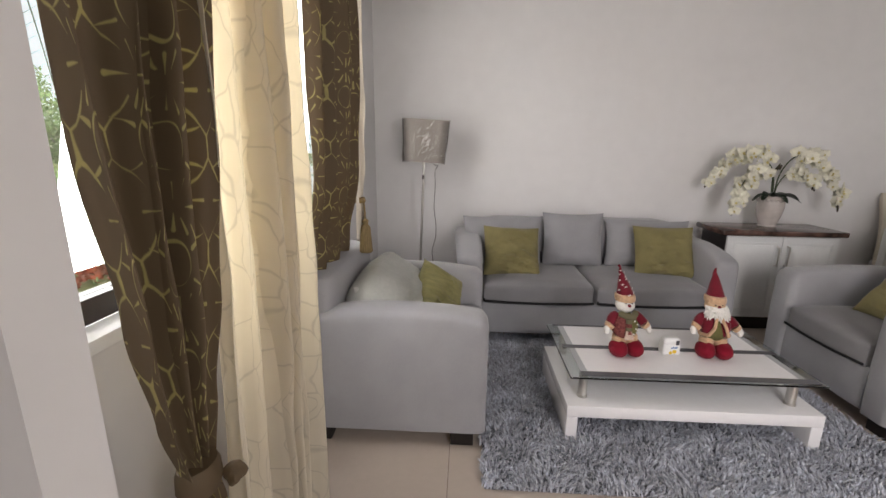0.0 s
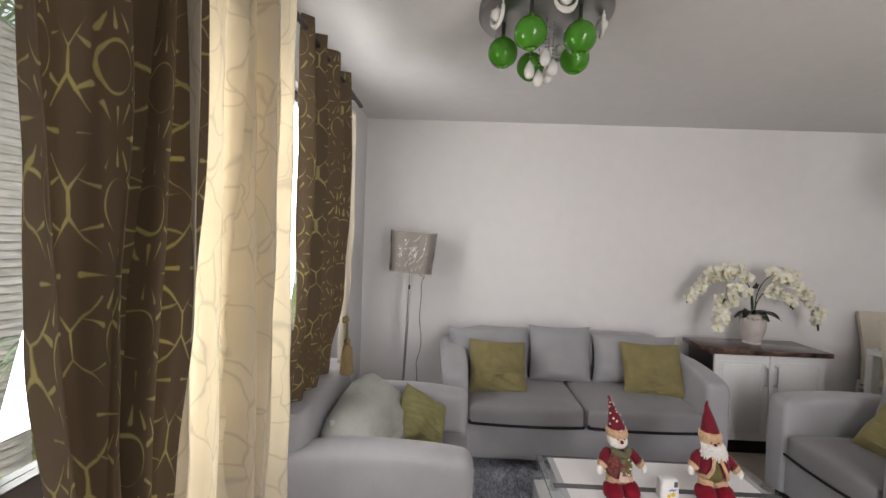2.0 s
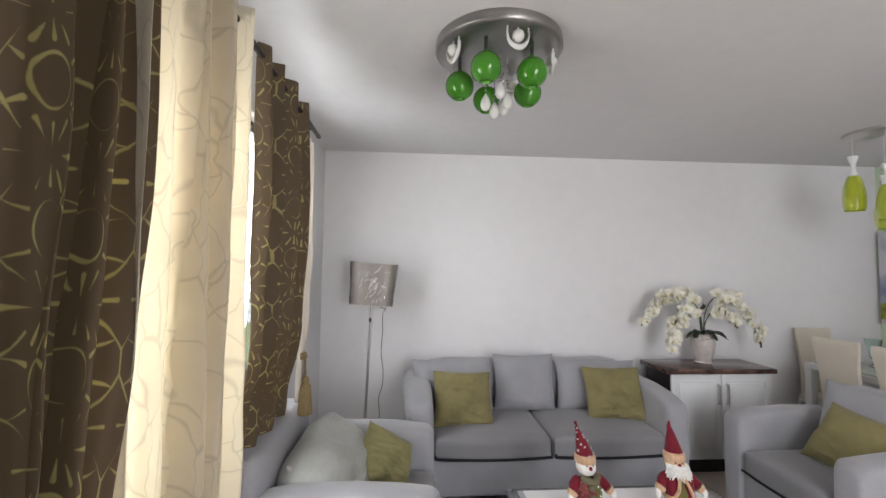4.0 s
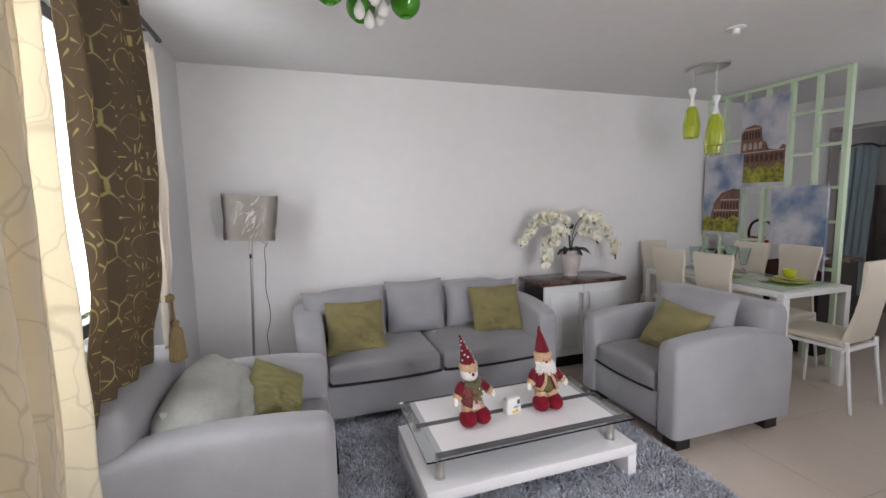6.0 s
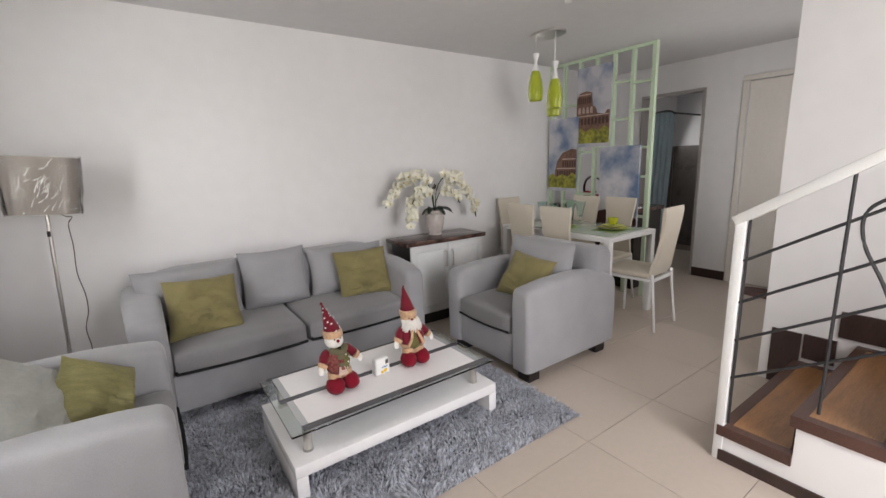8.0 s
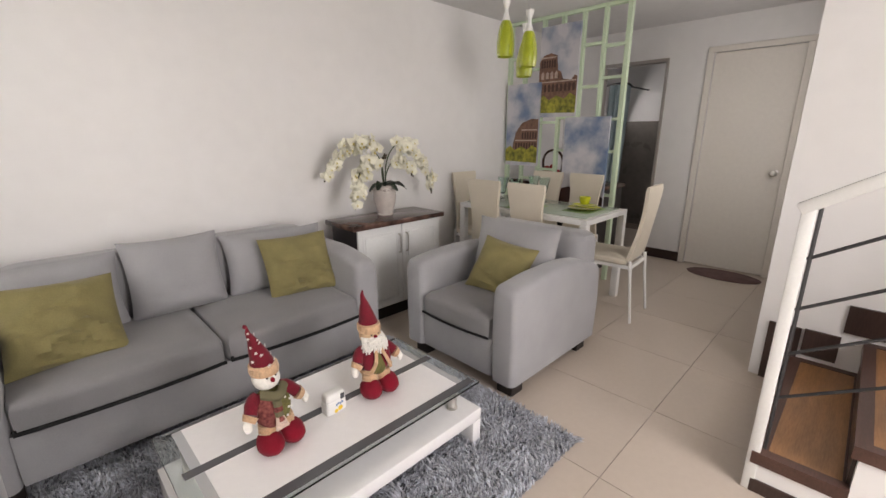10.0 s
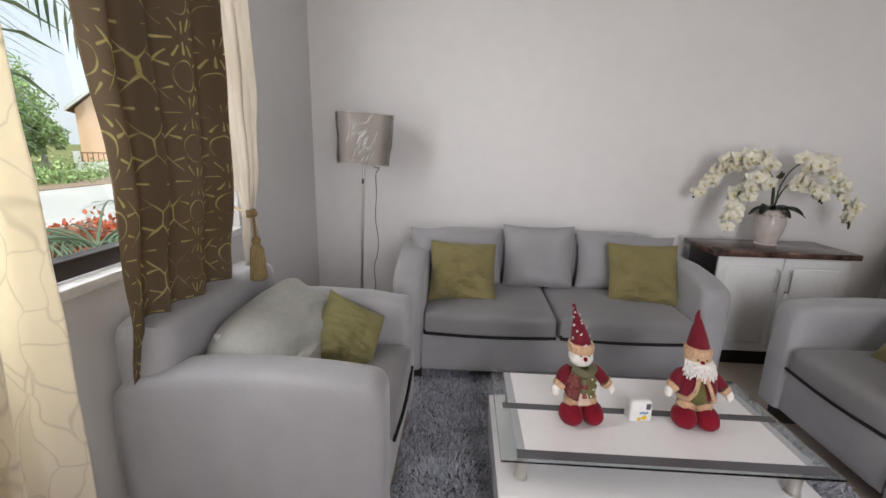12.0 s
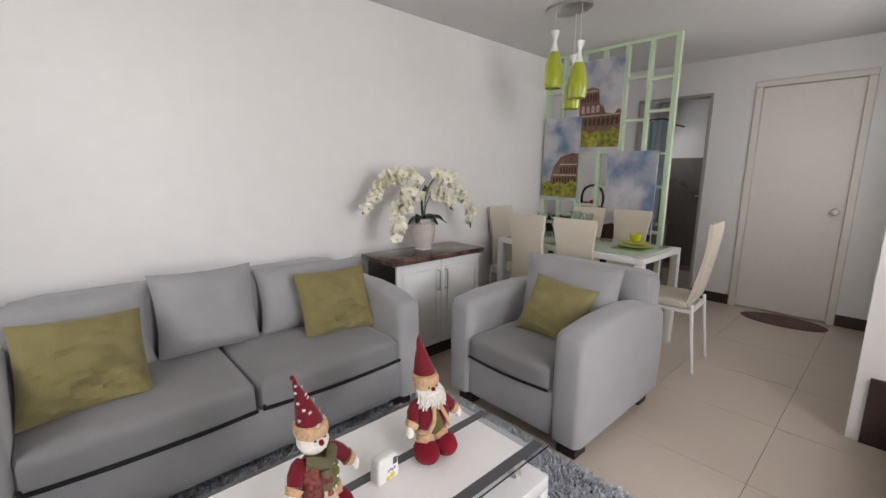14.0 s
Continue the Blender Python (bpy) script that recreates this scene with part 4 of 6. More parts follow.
# ---- dolls and air freshener ----
def doll(name, label, at, rz, santa):
    """A standing plush doll about 0.42 m high, one mesh."""
    bm = bmesh.new()
    mats = [RED, HATRED, TANFUR, WHITEFUR, OLIVEKNIT, PLAID, SKIN, BLACK_METAL, SCARF, SCARFPALE]
    for s in (-1, 1):
        ball(bm, (0.039 * s, -0.016, 0.041), 0.043, 0, 18, (0.98, 1.2, 0.98), 0.06)
        lathe(bm, [(0.028, 0.055), (0.033, 0.07), (0.03, 0.10)], (0.03 * s, 0, 0), 12, 2)
        ball(bm, (0.03 * s, -0.002, 0.082), 0.033, 2, 12, (1, 1, 0.42), 0.2)
        # arm and mitten
        sh, el, ha = Vector((0.045 * s, 0, 0.188)), Vector((0.071 * s, -0.008, 0.176)), Vector((0.084 * s, -0.02, 0.158))
        tube(bm, [sh, (sh + el) / 2 + Vector((0, 0, 0.005)), el, ha], 0.024, 10, 1, 0.85)
        tube(bm, [ha, ha + Vector((0.012 * s, -0.004, -0.013))], 0.024, 10, 2, 0.8)
        ball(bm, (0.103 * s, -0.028, 0.135), 0.0145, 3, 12, (1.0, 0.8, 1.35), 0.2)
    # body
    ball(bm, (0, 0, 0.145), 0.062, 4, 20, (1.0, 0.82, 1.0), 0.06)
    if santa:
        for s in (-1, 1):
            ball(bm, (0.029 * s, -0.006, 0.157), 0.053, 1, 16, (0.72, 0.92, 1.05), 0.05)
            tube(bm, smooth_curve([(0.010 * s, -0.048, 0.205), (0.026 * s, -0.062, 0.16), (0.043 * s, -0.047, 0.12)]), 0.0075, 8, 2)
            tube(bm, smooth_curve([(0.043 * s, -0.047, 0.12), (0.064 * s, -0.005, 0.115), (0.04 * s, 0.045, 0.112)]), 0.0075, 8, 2)
    else:
        ball(bm, (-0.022, -0.008, 0.145), 0.057, 5, 16, (0.80, 0.95, 1.0), 0.05)
        tube(bm, smooth_curve([(-0.04, -0.025, 0.208), (0, -0.058, 0.200), (0.04, -0.025, 0.208)]), 0.015, 8, 8)
        for k in range(4):
            tube(bm, [(-0.012 - 0.001 * k, -0.062, 0.190 - 0.016 * k), (-0.013 - 0.001 * k, -0.066, 0.174 - 0.016 * k)], 0.0145, 8, 8 if k % 2 == 0 else 5)
        for k in range(7):
            tube(bm, [(-0.026 + 0.003 * k, -0.070, 0.142), (-0.037 + 0.0065 * k, -0.074, 0.106)], 0.0046, 6, 9)
        for px, pz in ((0.028, 0.175), (0.045, 0.158), (0.03, 0.142), (0.047, 0.130), (0.022, 0.116), (-0.045, 0.155), (-0.05, 0.125)):
            py = -math.sqrt(max(0.0003, 0.0034 - px * px - (pz - 0.145) ** 2)) * 0.86
            ball(bm, (px, py - 0.004, pz), 0.0042, 3, 8, (1, 0.5, 1))
    # head, nose, eyes
    ball(bm, (0, 0, 0.243), 0.043, 3 if not santa else 6, 20, (1.05, 0.95, 0.92), 0.03)
    ball(bm, (0, -0.043, 0.248), 0.008, 0, 8)
    for s in (-1, 1):
        ball(bm, (0.015 * s, -0.039, 0.258), 0.004, 7, 8)
    if santa:
        rng = random.Random(3)
        for k in range(54):
            a = -1.35 + 2.7 * (k % 18) / 17 + rng.uniform(-0.05, 0.05)
            row = k // 18
            x, y, z = 0.045 * math.sin(a), -0.036 * math.cos(a) - 0.003 * row, 0.247 - 0.009 * row
            l = 0.044 + rng.uniform(-0.008, 0.010) - 0.010 * abs(a)
            fan = 1.15 + rng.uniform(-0.15, 0.18)
            tube(bm, smooth_curve([(x, y - 0.004, z), (x * 1.12 + rng.uniform(-0.005, 0.005), y - 0.014, z - l * 0.45),
                                   (x * fan + rng.uniform(-0.004, 0.004), y - 0.010 + rng.uniform(-0.004, 0.004), z - l)], 3), 0.0046, 5, 3, 0.65)
        tube(bm, smooth_curve([(-0.03, -0.042, 0.232), (0, -0.052, 0.242), (0.03, -0.042, 0.232)], 4), 0.007, 6, 3)
    # hat with fur brim
    lathe(bm, [(0.036, 0.260), (0.045, 0.261), (0.048, 0.274), (0.046, 0.289), (0.038, 0.294)], (0, 0, 0), 20, 2)
    prof = [(0.040, 0.288), (0.033, 0.315), (0.025, 0.345), (0.015, 0.375), (0.008, 0.40), (0.003, 0.42)]
    st = len(bm.verts)
    lathe(bm, prof, (0, 0, 0), 16, 1)
    bm.verts.ensure_lookup_table()
    for v in bm.verts[st:]:
        k = max(0.0, (v.co.z - 0.288) / 0.132)
        v.co.x += (-0.028 if not santa else -0.008) * k ** 1.4
        v.co.x += 0.004 * math.sin(k * 14) * k
    if not santa:
        ball(bm, (-0.029, 0, 0.422), 0.007, 1, 8)
        rng = random.Random(8)
        for k in range(13):
            t, a = 0.06 + 0.80 * k / 12, -1.57 + 1.15 * math.sin(k * 2.4)
            r = 0.043 * (1 - t) ** 0.9 + 0.003
            c = Vector((r * math.cos(a) - 0.028 * t ** 1.4, r * math.sin(a), 0.288 + 0.132 * t))
            side = Vector((-math.sin(a), math.cos(a), 0))
            for q in range(3):
                d = (side * math.cos(q * 1.05) + Vector((0, -0.3, 0.95)) * math.sin(q * 1.05)) * (0.0068 - 0.003 * t)
                tube(bm, [c - d, c + d], 0.0010, 4, 3)
    for v in bm.verts:
        v.co.y += 0.21 * max(0.0, v.co.z - 0.06)
    ob = part(name, bm, mats)
    ob.matrix_basis = pose(*at, 0, 0, rz)
    return tagged(ob, label, "plush doll", "dolls on the coffee table")


doll("snowman_doll", "plush snowman doll in red snowflake hat and boots, on the table", (1.520, -1.583, GLASS_Z), 8, False)
doll("bearded_doll", "plush white-bearded doll in red hat and vest, on the table", (1.935, -1.573, GLASS_Z), -4, True)

fresh = thing("air_freshener", "small white plastic air freshener on the glass table", "air freshener", at=(1.745, -1.555, GLASS_Z), rz=4)


def wedge(bm, w, d, z0, z1, r, top=0.88):
    made = box(bm, -w / 2, w / 2, -d / 2, d / 2, z0, z1, r=r, seg=4)
    for v in bm.verts:
        k = 1 - (1 - top) * max(0.0, v.co.z / 0.085) ** 2
        v.co.x, v.co.y = v.co.x * k, v.co.y * k


bm = bmesh.new()
wedge(bm, 0.088, 0.05, 0.0, 0.060, 0.012)
part("body", bm, PLASTIC, fresh)
bm = bmesh.new()
wedge(bm, 0.088, 0.05, 0.050, 0.085, 0.012)
part("lid", bm, PLASTIC, fresh)
part("panel", one_box(0.016, 0.033, -0.0243, -0.0225, 0.052, 0.076, r=0.0008, seg=1), SMOKE, fresh, "small dark panel at the lid's corner")
bm = bmesh.new()
for x, z, rr in ((0.012, 0.020, 0.011), (-0.006, 0.014, 0.009)):
    ball(bm, (x, -0.0248, z), rr, 0, 10, (1, 0.12, 0.9))
for k in range(4):
    ball(bm, (-0.002 + 0.008 * k, -0.0246, 0.038 + 0.003 * (k % 2)), 0.0045, 1, 8, (0.8, 0.2, 1.2))
part("print", bm, [YELLOW, BLUEINK], fresh, "yellow lemon print with small blue bars")


# ---- cabinet ----
def cabinet():
    c = thing("sideboard", "white two-door sideboard with a dark marble top", "sideboard")
    x0, x1, y0, y1 = 2.60, 3.36, -0.47, -0.14
    part("base", one_box(x0 + 0.03, x1 - 0.03, y0 + 0.04, y1, 0.0, 0.10), BLACKWOOD, c, "dark recessed base")
    part("body", one_box(x0, x1, y0 + 0.02, y1, 0.10, 0.715), BLACKWOOD, c, "dark laminated body")
    part("worktop", one_box(x0 - 0.05, x1 + 0.03, y0 - 0.03, y1 + 0.01, 0.715, 0.75, r=0.006), MARBLE, c, "dark brown marble top")
    mid = (x0 + x1) / 2
    for a, b, hx in ((x0, mid - 0.002, mid - 0.035), (mid + 0.002, x1, mid + 0.035)):
        bm = bmesh.new()
        box(bm, a, b, y0, y0 + 0.018, 0.105, 0.708, r=0.002, seg=1)
        door = part("door", bm, CABINET, c, "white panelled cabinet door")
        bm = bmesh.new()
        box(bm, a + 0.055, b - 0.055, y0 - 0.006, y0 - 0.0005, 0.17, 0.645, r=0.0055, seg=2)
        part("raised_panel", bm, CABINET, door)
        bm = bmesh.new()
        for f0, f1, g0, g1 in ((a + 0.035, b - 0.035, 0.15, 0.158), (a + 0.035, b - 0.035, 0.657, 0.665), (a + 0.035, a + 0.043, 0.158, 0.657), (b - 0.043, b - 0.035, 0.158, 0.657)):
            box(bm, f0, f1, y0 - 0.004, y0 - 0.0005, g0, g1)
        part("moulding", bm, CABINET, door)
        bm = bmesh.new()
        tube(bm, [(hx, y0 - 0.001, 0.50), (hx, y0 - 0.028, 0.505), (hx, y0 - 0.03, 0.52), (hx, y0 - 0.03, 0.62), (hx, y0 - 0.028, 0.635), (hx, y0 - 0.001, 0.64)], 0.0055, 8)
        part("handle", bm, STEEL, door, "steel bar handle")


cabinet()


# ---- orchid ----
def flower_meshes():
    bm = bmesh.new()

    def petal(ang, w, l, cup, mi=0):
        n = 6
        rows = []
        for i in range(n + 1):
            t = i / n
            ww = w * math.sin(math.pi * min(1, 0.12 + 0.88 * t)) ** 0.7 * (0.35 + 0.65 * math.sin(math.pi * (0.15 + 0.8 * t)))
            row = []
            for k in (-1, -0.5, 0, 0.5, 1):
                x, z = l * t, ww * k
                y = cup * t * t + 0.25 * ww * abs(k) - 0.004 * math.sin(t * 3 + k)
                row.append(bm.verts.new((x * math.cos(ang) - z * math.sin(ang), y, x * math.sin(ang) + z * math.cos(ang))))
            rows.append(row)
        for a, b in zip(rows, rows[1:]):
            for k in range(4):
                f = bm.faces.new((a[k], a[k + 1], b[k + 1], b[k]))
                f.material_index = mi
    for a in (90, 215, 325):
        petal(radians(a), 0.014, 0.036, 0.004)
    for a in (10, 170):
        petal(radians(a), 0.021, 0.038, -0.002)
    ball(bm, (0, -0.005, -0.003), 0.0055, 1, 8, (1, 1.3, 0.9))
    petal(radians(270), 0.006, 0.014, -0.010, 1)
    me = bpy.data.meshes.new("flower")
    bm.to_mesh(me)
    bm.free()
    me.materials.append(PETAL), me.materials.append(PETAL_HEART)
    me.shade_smooth()
    return me


def orchid(at):
    o = thing("potted_orchid", "artificial cream orchid in a ceramic vase on the sideboard", "potted plant", at=at)
    bm = bmesh.new()
    lathe(bm, [(0.048, 0), (0.052, 0.006), (0.047, 0.014), (0.052, 0.03), (0.066, 0.08), (0.073, 0.13), (0.071, 0.165), (0.062, 0.185), (0.064, 0.20), (0.069, 0.208), (0.062, 0.208), (0.058, 0.19), (0.03, 0.185)], n=32)
    vase = part("vase", bm, CERAMIC, o, "cream crackled ceramic vase")
    vase.matrix_basis = Matrix.Diagonal((1.18, 1.18, 1.08, 1))
    bm = bmesh.new()
    for k in range(18):
        a = 2 * math.pi * k / 18
        ball(bm, (0.069 * math.cos(a), 0.069 * math.sin(a), 0.178 + 0.004 * (k % 2)), 0.011, 0, 8, (1, 1, 0.7))
    part("relief_band", bm, CERAMIC, vase)
    fl = flower_meshes()
    rng = random.Random(5)
    sprays = [
        [(0, 0, 0.2), (-0.015, 0, 0.36), (-0.06, 0.01, 0.46), (-0.16, 0.02, 0.535), (-0.28, 0.05, 0.50), (-0.37, 0.07, 0.41), (-0.44, 0.09, 0.29)],
        [(0, 0, 0.2), (-0.02, -0.01, 0.34), (-0.10, -0.03, 0.42), (-0.19, -0.06, 0.41), (-0.27, -0.08, 0.32), (-0.31, -0.10, 0.22), (-0.34, -0.11, 0.11)],
        [(0.01, 0, 0.2), (0.02, 0, 0.36), (0.07, 0.0, 0.47), (0.15, 0.0, 0.52), (0.25, -0.01, 0.50), (0.35, -0.02, 0.40), (0.42, -0.03, 0.25), (0.44, -0.04, 0.14)],
        [(0.01, 0, 0.2), (0.03, 0.01, 0.30), (0.09, 0.02, 0.385), (0.17, 0.02, 0.40), (0.26, 0.03, 0.37), (0.31, 0.03, 0.28)],
        [(0.0, 0, 0.2), (-0.01, 0.01, 0.30), (-0.03, -0.02, 0.40), (-0.02, -0.05, 0.46)],
    ]
    counts = (32, 26, 33, 12, 0)
    for sp, cnt in zip(sprays, counts):
        pts = smooth_curve(sp, 8)
        bm = bmesh.new()
        tube(bm, pts, 0.005, 6, 0, 0.5)
        n = len(pts)
        for k in range(5):
            p = pts[-1 - k]
            ball(bm, p + Vector((rng.uniform(-0.012, 0.012), rng.uniform(-0.01, 0.01), -0.012)), 0.007 + 0.0012 * k, 1, 7, (0.9, 0.9, 1.3))
        part("stem", bm, [STEM, BUD], o, "thin arching green stem")
        for k in range(cnt):
            s = 0.42 + 0.52 * k / max(1, cnt - 1)
            i = min(n - 2, int(s * (n - 1)))
            p = pts[i] + Vector((rng.uniform(-0.036, 0.036), rng.uniform(-0.06, 0.025), rng.uniform(-0.05, 0.028)))
            size = (1.42 - 0.35 * max(0, s - 0.5) / 0.5) * rng.uniform(0.85, 1.15)
            f = new("flower", fl)
            f.parent = o
            f.matrix_basis = pose(*p, rng.uniform(-35, 25), rng.uniform(-40, 40), rng.uniform(-55, 45)) @ Matrix.Diagonal((size, size, size, 1))
    for ang, ln, rise in ((4, 0.20, 0.03), (-28, 0.17, 0.02), (178, 0.13, 0.02), (205, 0.10, 0.04), (-75, 0.12, 0.02)):
        bm = bmesh.new()
        rows = []
        for i in range(9):
            t = i / 8
            w = 0.034 * math.sin(math.pi * min(1, 0.1 + 0.85 * t)) ** 0.6
            rows.append([bm.verts.new((ln * t, w * k, 0.219 + rise * math.sin(t * 2.6) - 0.045 * t * t + 0.35 * w * abs(k))) for k in (-1, -0.5, 0, 0.5, 1)])
        for a, b in zip(rows, rows[1:]):
            for k in range(4):
                bm.faces.new((a[k], a[k + 1], b[k + 1], b[k]))
        l = part("leaf", bm, LEAF, o, "broad dark green leaf")
        l.matrix_basis = pose(0, 0, 0, 0, 0, ang)


orchid((2.985, -0.27, 0.75))


# ---- floor lamp ----
# opaque white, the colour of highlights on the clear wrap's creases
CREASE_GLINT = mat("white_crease_glint", (0.92, 0.91, 0.90), 0.25, vary=0.1, scale=60, bump=0)

def floor_lamp():
    l = thing("floor_lamp", "steel floor lamp with a taupe shade still in clear plastic wrap", "floor lamp", at=(0.385, -0.30, 0))
    bm = bmesh.new()
    lathe(bm, [(0.125, 0), (0.13, 0.006), (0.125, 0.02), (0.02, 0.028), (0.014, 0.05)], n=32)
    part("foot", bm, STEEL, l)
    bm = bmesh.new()
    tube(bm, [(0, 0, 0.03), (0.02, 0, 0.6), (0.045, 0, 1.25)], 0.0095, 12)
    pole = part("pole", bm, STEEL, l)
    bm = bmesh.new()
    tube(bm, [(0.035, -0.011, 1.06), (0.036, -0.011, 1.09)], 0.0075, 8)
    part("switch", bm, BLACKWOOD, pole)
    bm = bmesh.new()
    n = 40
    rings = []
    for inner in (0, 1):
        for k in range(7):
            t = (k if not inner else 6 - k) / 6
            z = 1.185 + 0.30 * t
            rx, ry = 0.143 + 0.022 * t - 0.003 * inner, 0.095 + 0.01 * t - 0.003 * inner
            rings.append([bm.verts.new((0.05 + math.copysign(abs(math.cos(a)) ** 0.45, math.cos(a)) * rx, math.copysign(abs(math.sin(a)) ** 0.7, math.sin(a)) * ry, z))
                          for a in (2 * math.pi * i / n for i in range(n))])
    rings.append(rings[0])
    for a, b in zip(rings, rings[1:]):
        for i in range(n):
            bm.faces.new((a[i], a[(i + 1) % n], b[(i + 1) % n], b[i]))
    tilt = Matrix.Translation((0.05, 0, 1.33)) @ Matrix.Rotation(radians(3.5), 4, "Y") @ Matrix.Translation((-0.05, 0, -1.33))
    transform(bm, tilt)
    part("shade", bm, SHADE, l, "oval taupe fabric shade")
    bm = bmesh.new()
    rings = []
    for k in range(26):
        t = k / 25
        z = 1.176 + 0.318 * t
        row = []
        for i in range(96):
            a = 2 * math.pi * i / 96
            f = 0.005 + 0.006 * noise.noise(Vector((math.cos(a) * 4, math.sin(a) * 4, z * 5)))
            f += 0.012 * abs(noise.noise(Vector((math.cos(a) * 22 + z * 9, math.sin(a) * 6, z * 5))))
            row.append(bm.verts.new((0.05 + math.copysign(abs(math.cos(a)) ** 0.45, math.cos(a)) * (0.145 + 0.022 * t + f), math.copysign(abs(math.sin(a)) ** 0.7, math.sin(a)) * (0.098 + 0.01 * t + f), z)))
        rings.append(row)
    for a, b in zip(rings, rings[1:]):
        for i in range(96):
            bm.faces.new((a[i], a[(i + 1) % 96], b[(i + 1) % 96], b[i]))
    transform(bm, tilt)
    w = part("wrap", bm, WRAP, l, "crinkled clear plastic wrap")
    w.visible_shadow = False
    # thin white tubes paint the glints along the creases
    rng = random.Random(12)
    bm = bmesh.new()
    for k in range(26):
        x0, z0 = rng.gauss(0.055, 0.035), rng.uniform(1.20, 1.44)
        d = rng.uniform(0.02, 0.075)
        pts = [(x0 + rng.uniform(-0.004, 0.004) + 0.008 * j, -0.124 - 0.002 * (j % 2) + 0.02 * abs(x0 - 0.05), z0 + d * j / 3 * (1 if k % 3 else 0.5)) for j in range(4)]
        tube(bm, smooth_curve(pts, 3), rng.uniform(0.0014, 0.0034), 5, 0, 0.25)
    part("fold", bm, CREASE_GLINT, w, "white ridges standing in for glints on the plastic wrap's creases")
    bm = bmesh.new()
    pts = [(0.10, -0.05, 1.19), (0.125, -0.05, 1.165), (0.15, -0.05, 1.16), (0.128, -0.05, 1.12), (0.13, -0.05, 1.0), (0.122, -0.05, 0.85), (0.138, -0.05, 0.72), (0.135, -0.05, 0.62),
           (0.11, -0.05, 0.52), (0.118, -0.05, 0.40), (0.10, -0.05, 0.25), (0.12, -0.05, 0.1), (0.13, -0.08, 0.012), (0.25, -0.1, 0.006)]
    tube(bm, smooth_curve(pts, 5), 0.0028, 6)
    part("cable", bm, CABLE, l, "thin dark cable hanging down")


floor_lamp()


# ---- chandelier ----
def chandelier():
    c = thing("ceiling_light", "chrome ceiling light with green glass globes and white glass drops", "ceiling light", at=(1.08, -1.69, CEILING_Z))
    bm = bmesh.new()
    lathe(bm, [(0.268, -0.001), (0.27, -0.034), (0.264, -0.042), (0.25, -0.046), (0.02, -0.048)], n=56)
    part("canopy", bm, SATIN, c, "round satin chrome ceiling plate with a deep rim")
    for ang in (26, 98, 170, 242, 314):
        a = radians(ang)
        p = Vector((0.165 * math.cos(a), 0.165 * math.sin(a), -0.172))
        bm = bmesh.new()
        r = 0.062
        prof = [(0.020, -0.045), (0.026, -0.054)] + [(r * math.sin(t), -r * math.cos(t)) for t in [0.44 + 2.5 * k / 13 for k in range(14)]] + [(0.011, 0.064), (0.011, 0.07)]
        lathe(bm, prof, p, 28)
        part("globe", bm, GLOBE, c, "green glass globe open at the bottom")
        bm = bmesh.new()
        tube(bm, [p + Vector((0, 0, 0.068)), (p.x, p.y, -0.047)], 0.0075, 8)
        part("rod", bm, BLACK_METAL, c, "short dark rod")
    for ang in (278, 350, 62, 134, 206):
        a = radians(ang)
        ox, oy = 0.225 * math.cos(a), 0.225 * math.sin(a)
        tx, ty = -math.sin(a), math.cos(a)
        bm = bmesh.new()
        rings = []
        for k in range(21):
            q = math.pi * k / 20
            thick = 0.003 + 0.013 * math.sin(q) ** 1.5
            s, z = 0.043 * math.cos(q), -0.062 - 0.058 * math.sin(q) ** 0.8
            nx, nz = math.cos(q), -math.sin(q)
            rings.append([bm.verts.new((ox + tx * (s + nx * thick * u) + math.cos(a) * w * 0.007, oy + ty * (s + nx * thick * u) + math.sin(a) * w * 0.007, z + nz * thick * u))
                          for u, w in ((0, 1), (0.7, 0.9), (1, 0), (0.7, -0.9), (0, -1), (-0.5, 0))])
        for g, h in zip(rings, rings[1:]):
            for k in range(6):
                bm.faces.new((g[k], g[(k + 1) % 6], h[(k + 1) % 6], h[k]))
        bm.faces.new(list(reversed(rings[0]))), bm.faces.new(rings[-1])
        for s in (-0.042, 0.042):
            tube(bm, [(ox + tx * s, oy + ty * s, -0.064), (ox + tx * s, oy + ty * s, -0.04)], 0.003, 6)
        bmesh.ops.recalc_face_normals(bm, faces=bm.faces)
        part("arc", bm, MILK, c, "white glass crescent")
        bm = bmesh.new()
        ball(bm, (ox, oy, -0.082), 0.024, 0, 14)
        tube(bm, [(ox, oy, -0.047), (ox, oy, -0.06)], 0.003, 6)
        part("bead", bm, MILK, c, "small white glass ball")
    for x, y, z in ((-0.05, 0.02, -0.25), (0.0, -0.05, -0.225), (0.04, 0.0, -0.245), (-0.01, 0.03, -0.28), (0.03, 0.045, -0.26)):
        bm = bmesh.new()
        lathe(bm, [(0.004, 0.042), (0.012, 0.03), (0.021, 0.008), (0.022, -0.008), (0.015, -0.024), (0.004, -0.03)], (x, y, z), 16)
        part("drop", bm, MILK, c, "white glass drop")
        bm = bmesh.new()
        k = z + 0.045
        while k < -0.03:
            ball(bm, (x, y, k), 0.0045, 0, 6)
            k += 0.016
        tube(bm, [(x, y, z + 0.04), (x, y, -0.027)], 0.0008, 4)
        part("bead_chain", bm, CHROME, c, "string of clear beads")


chandelier()


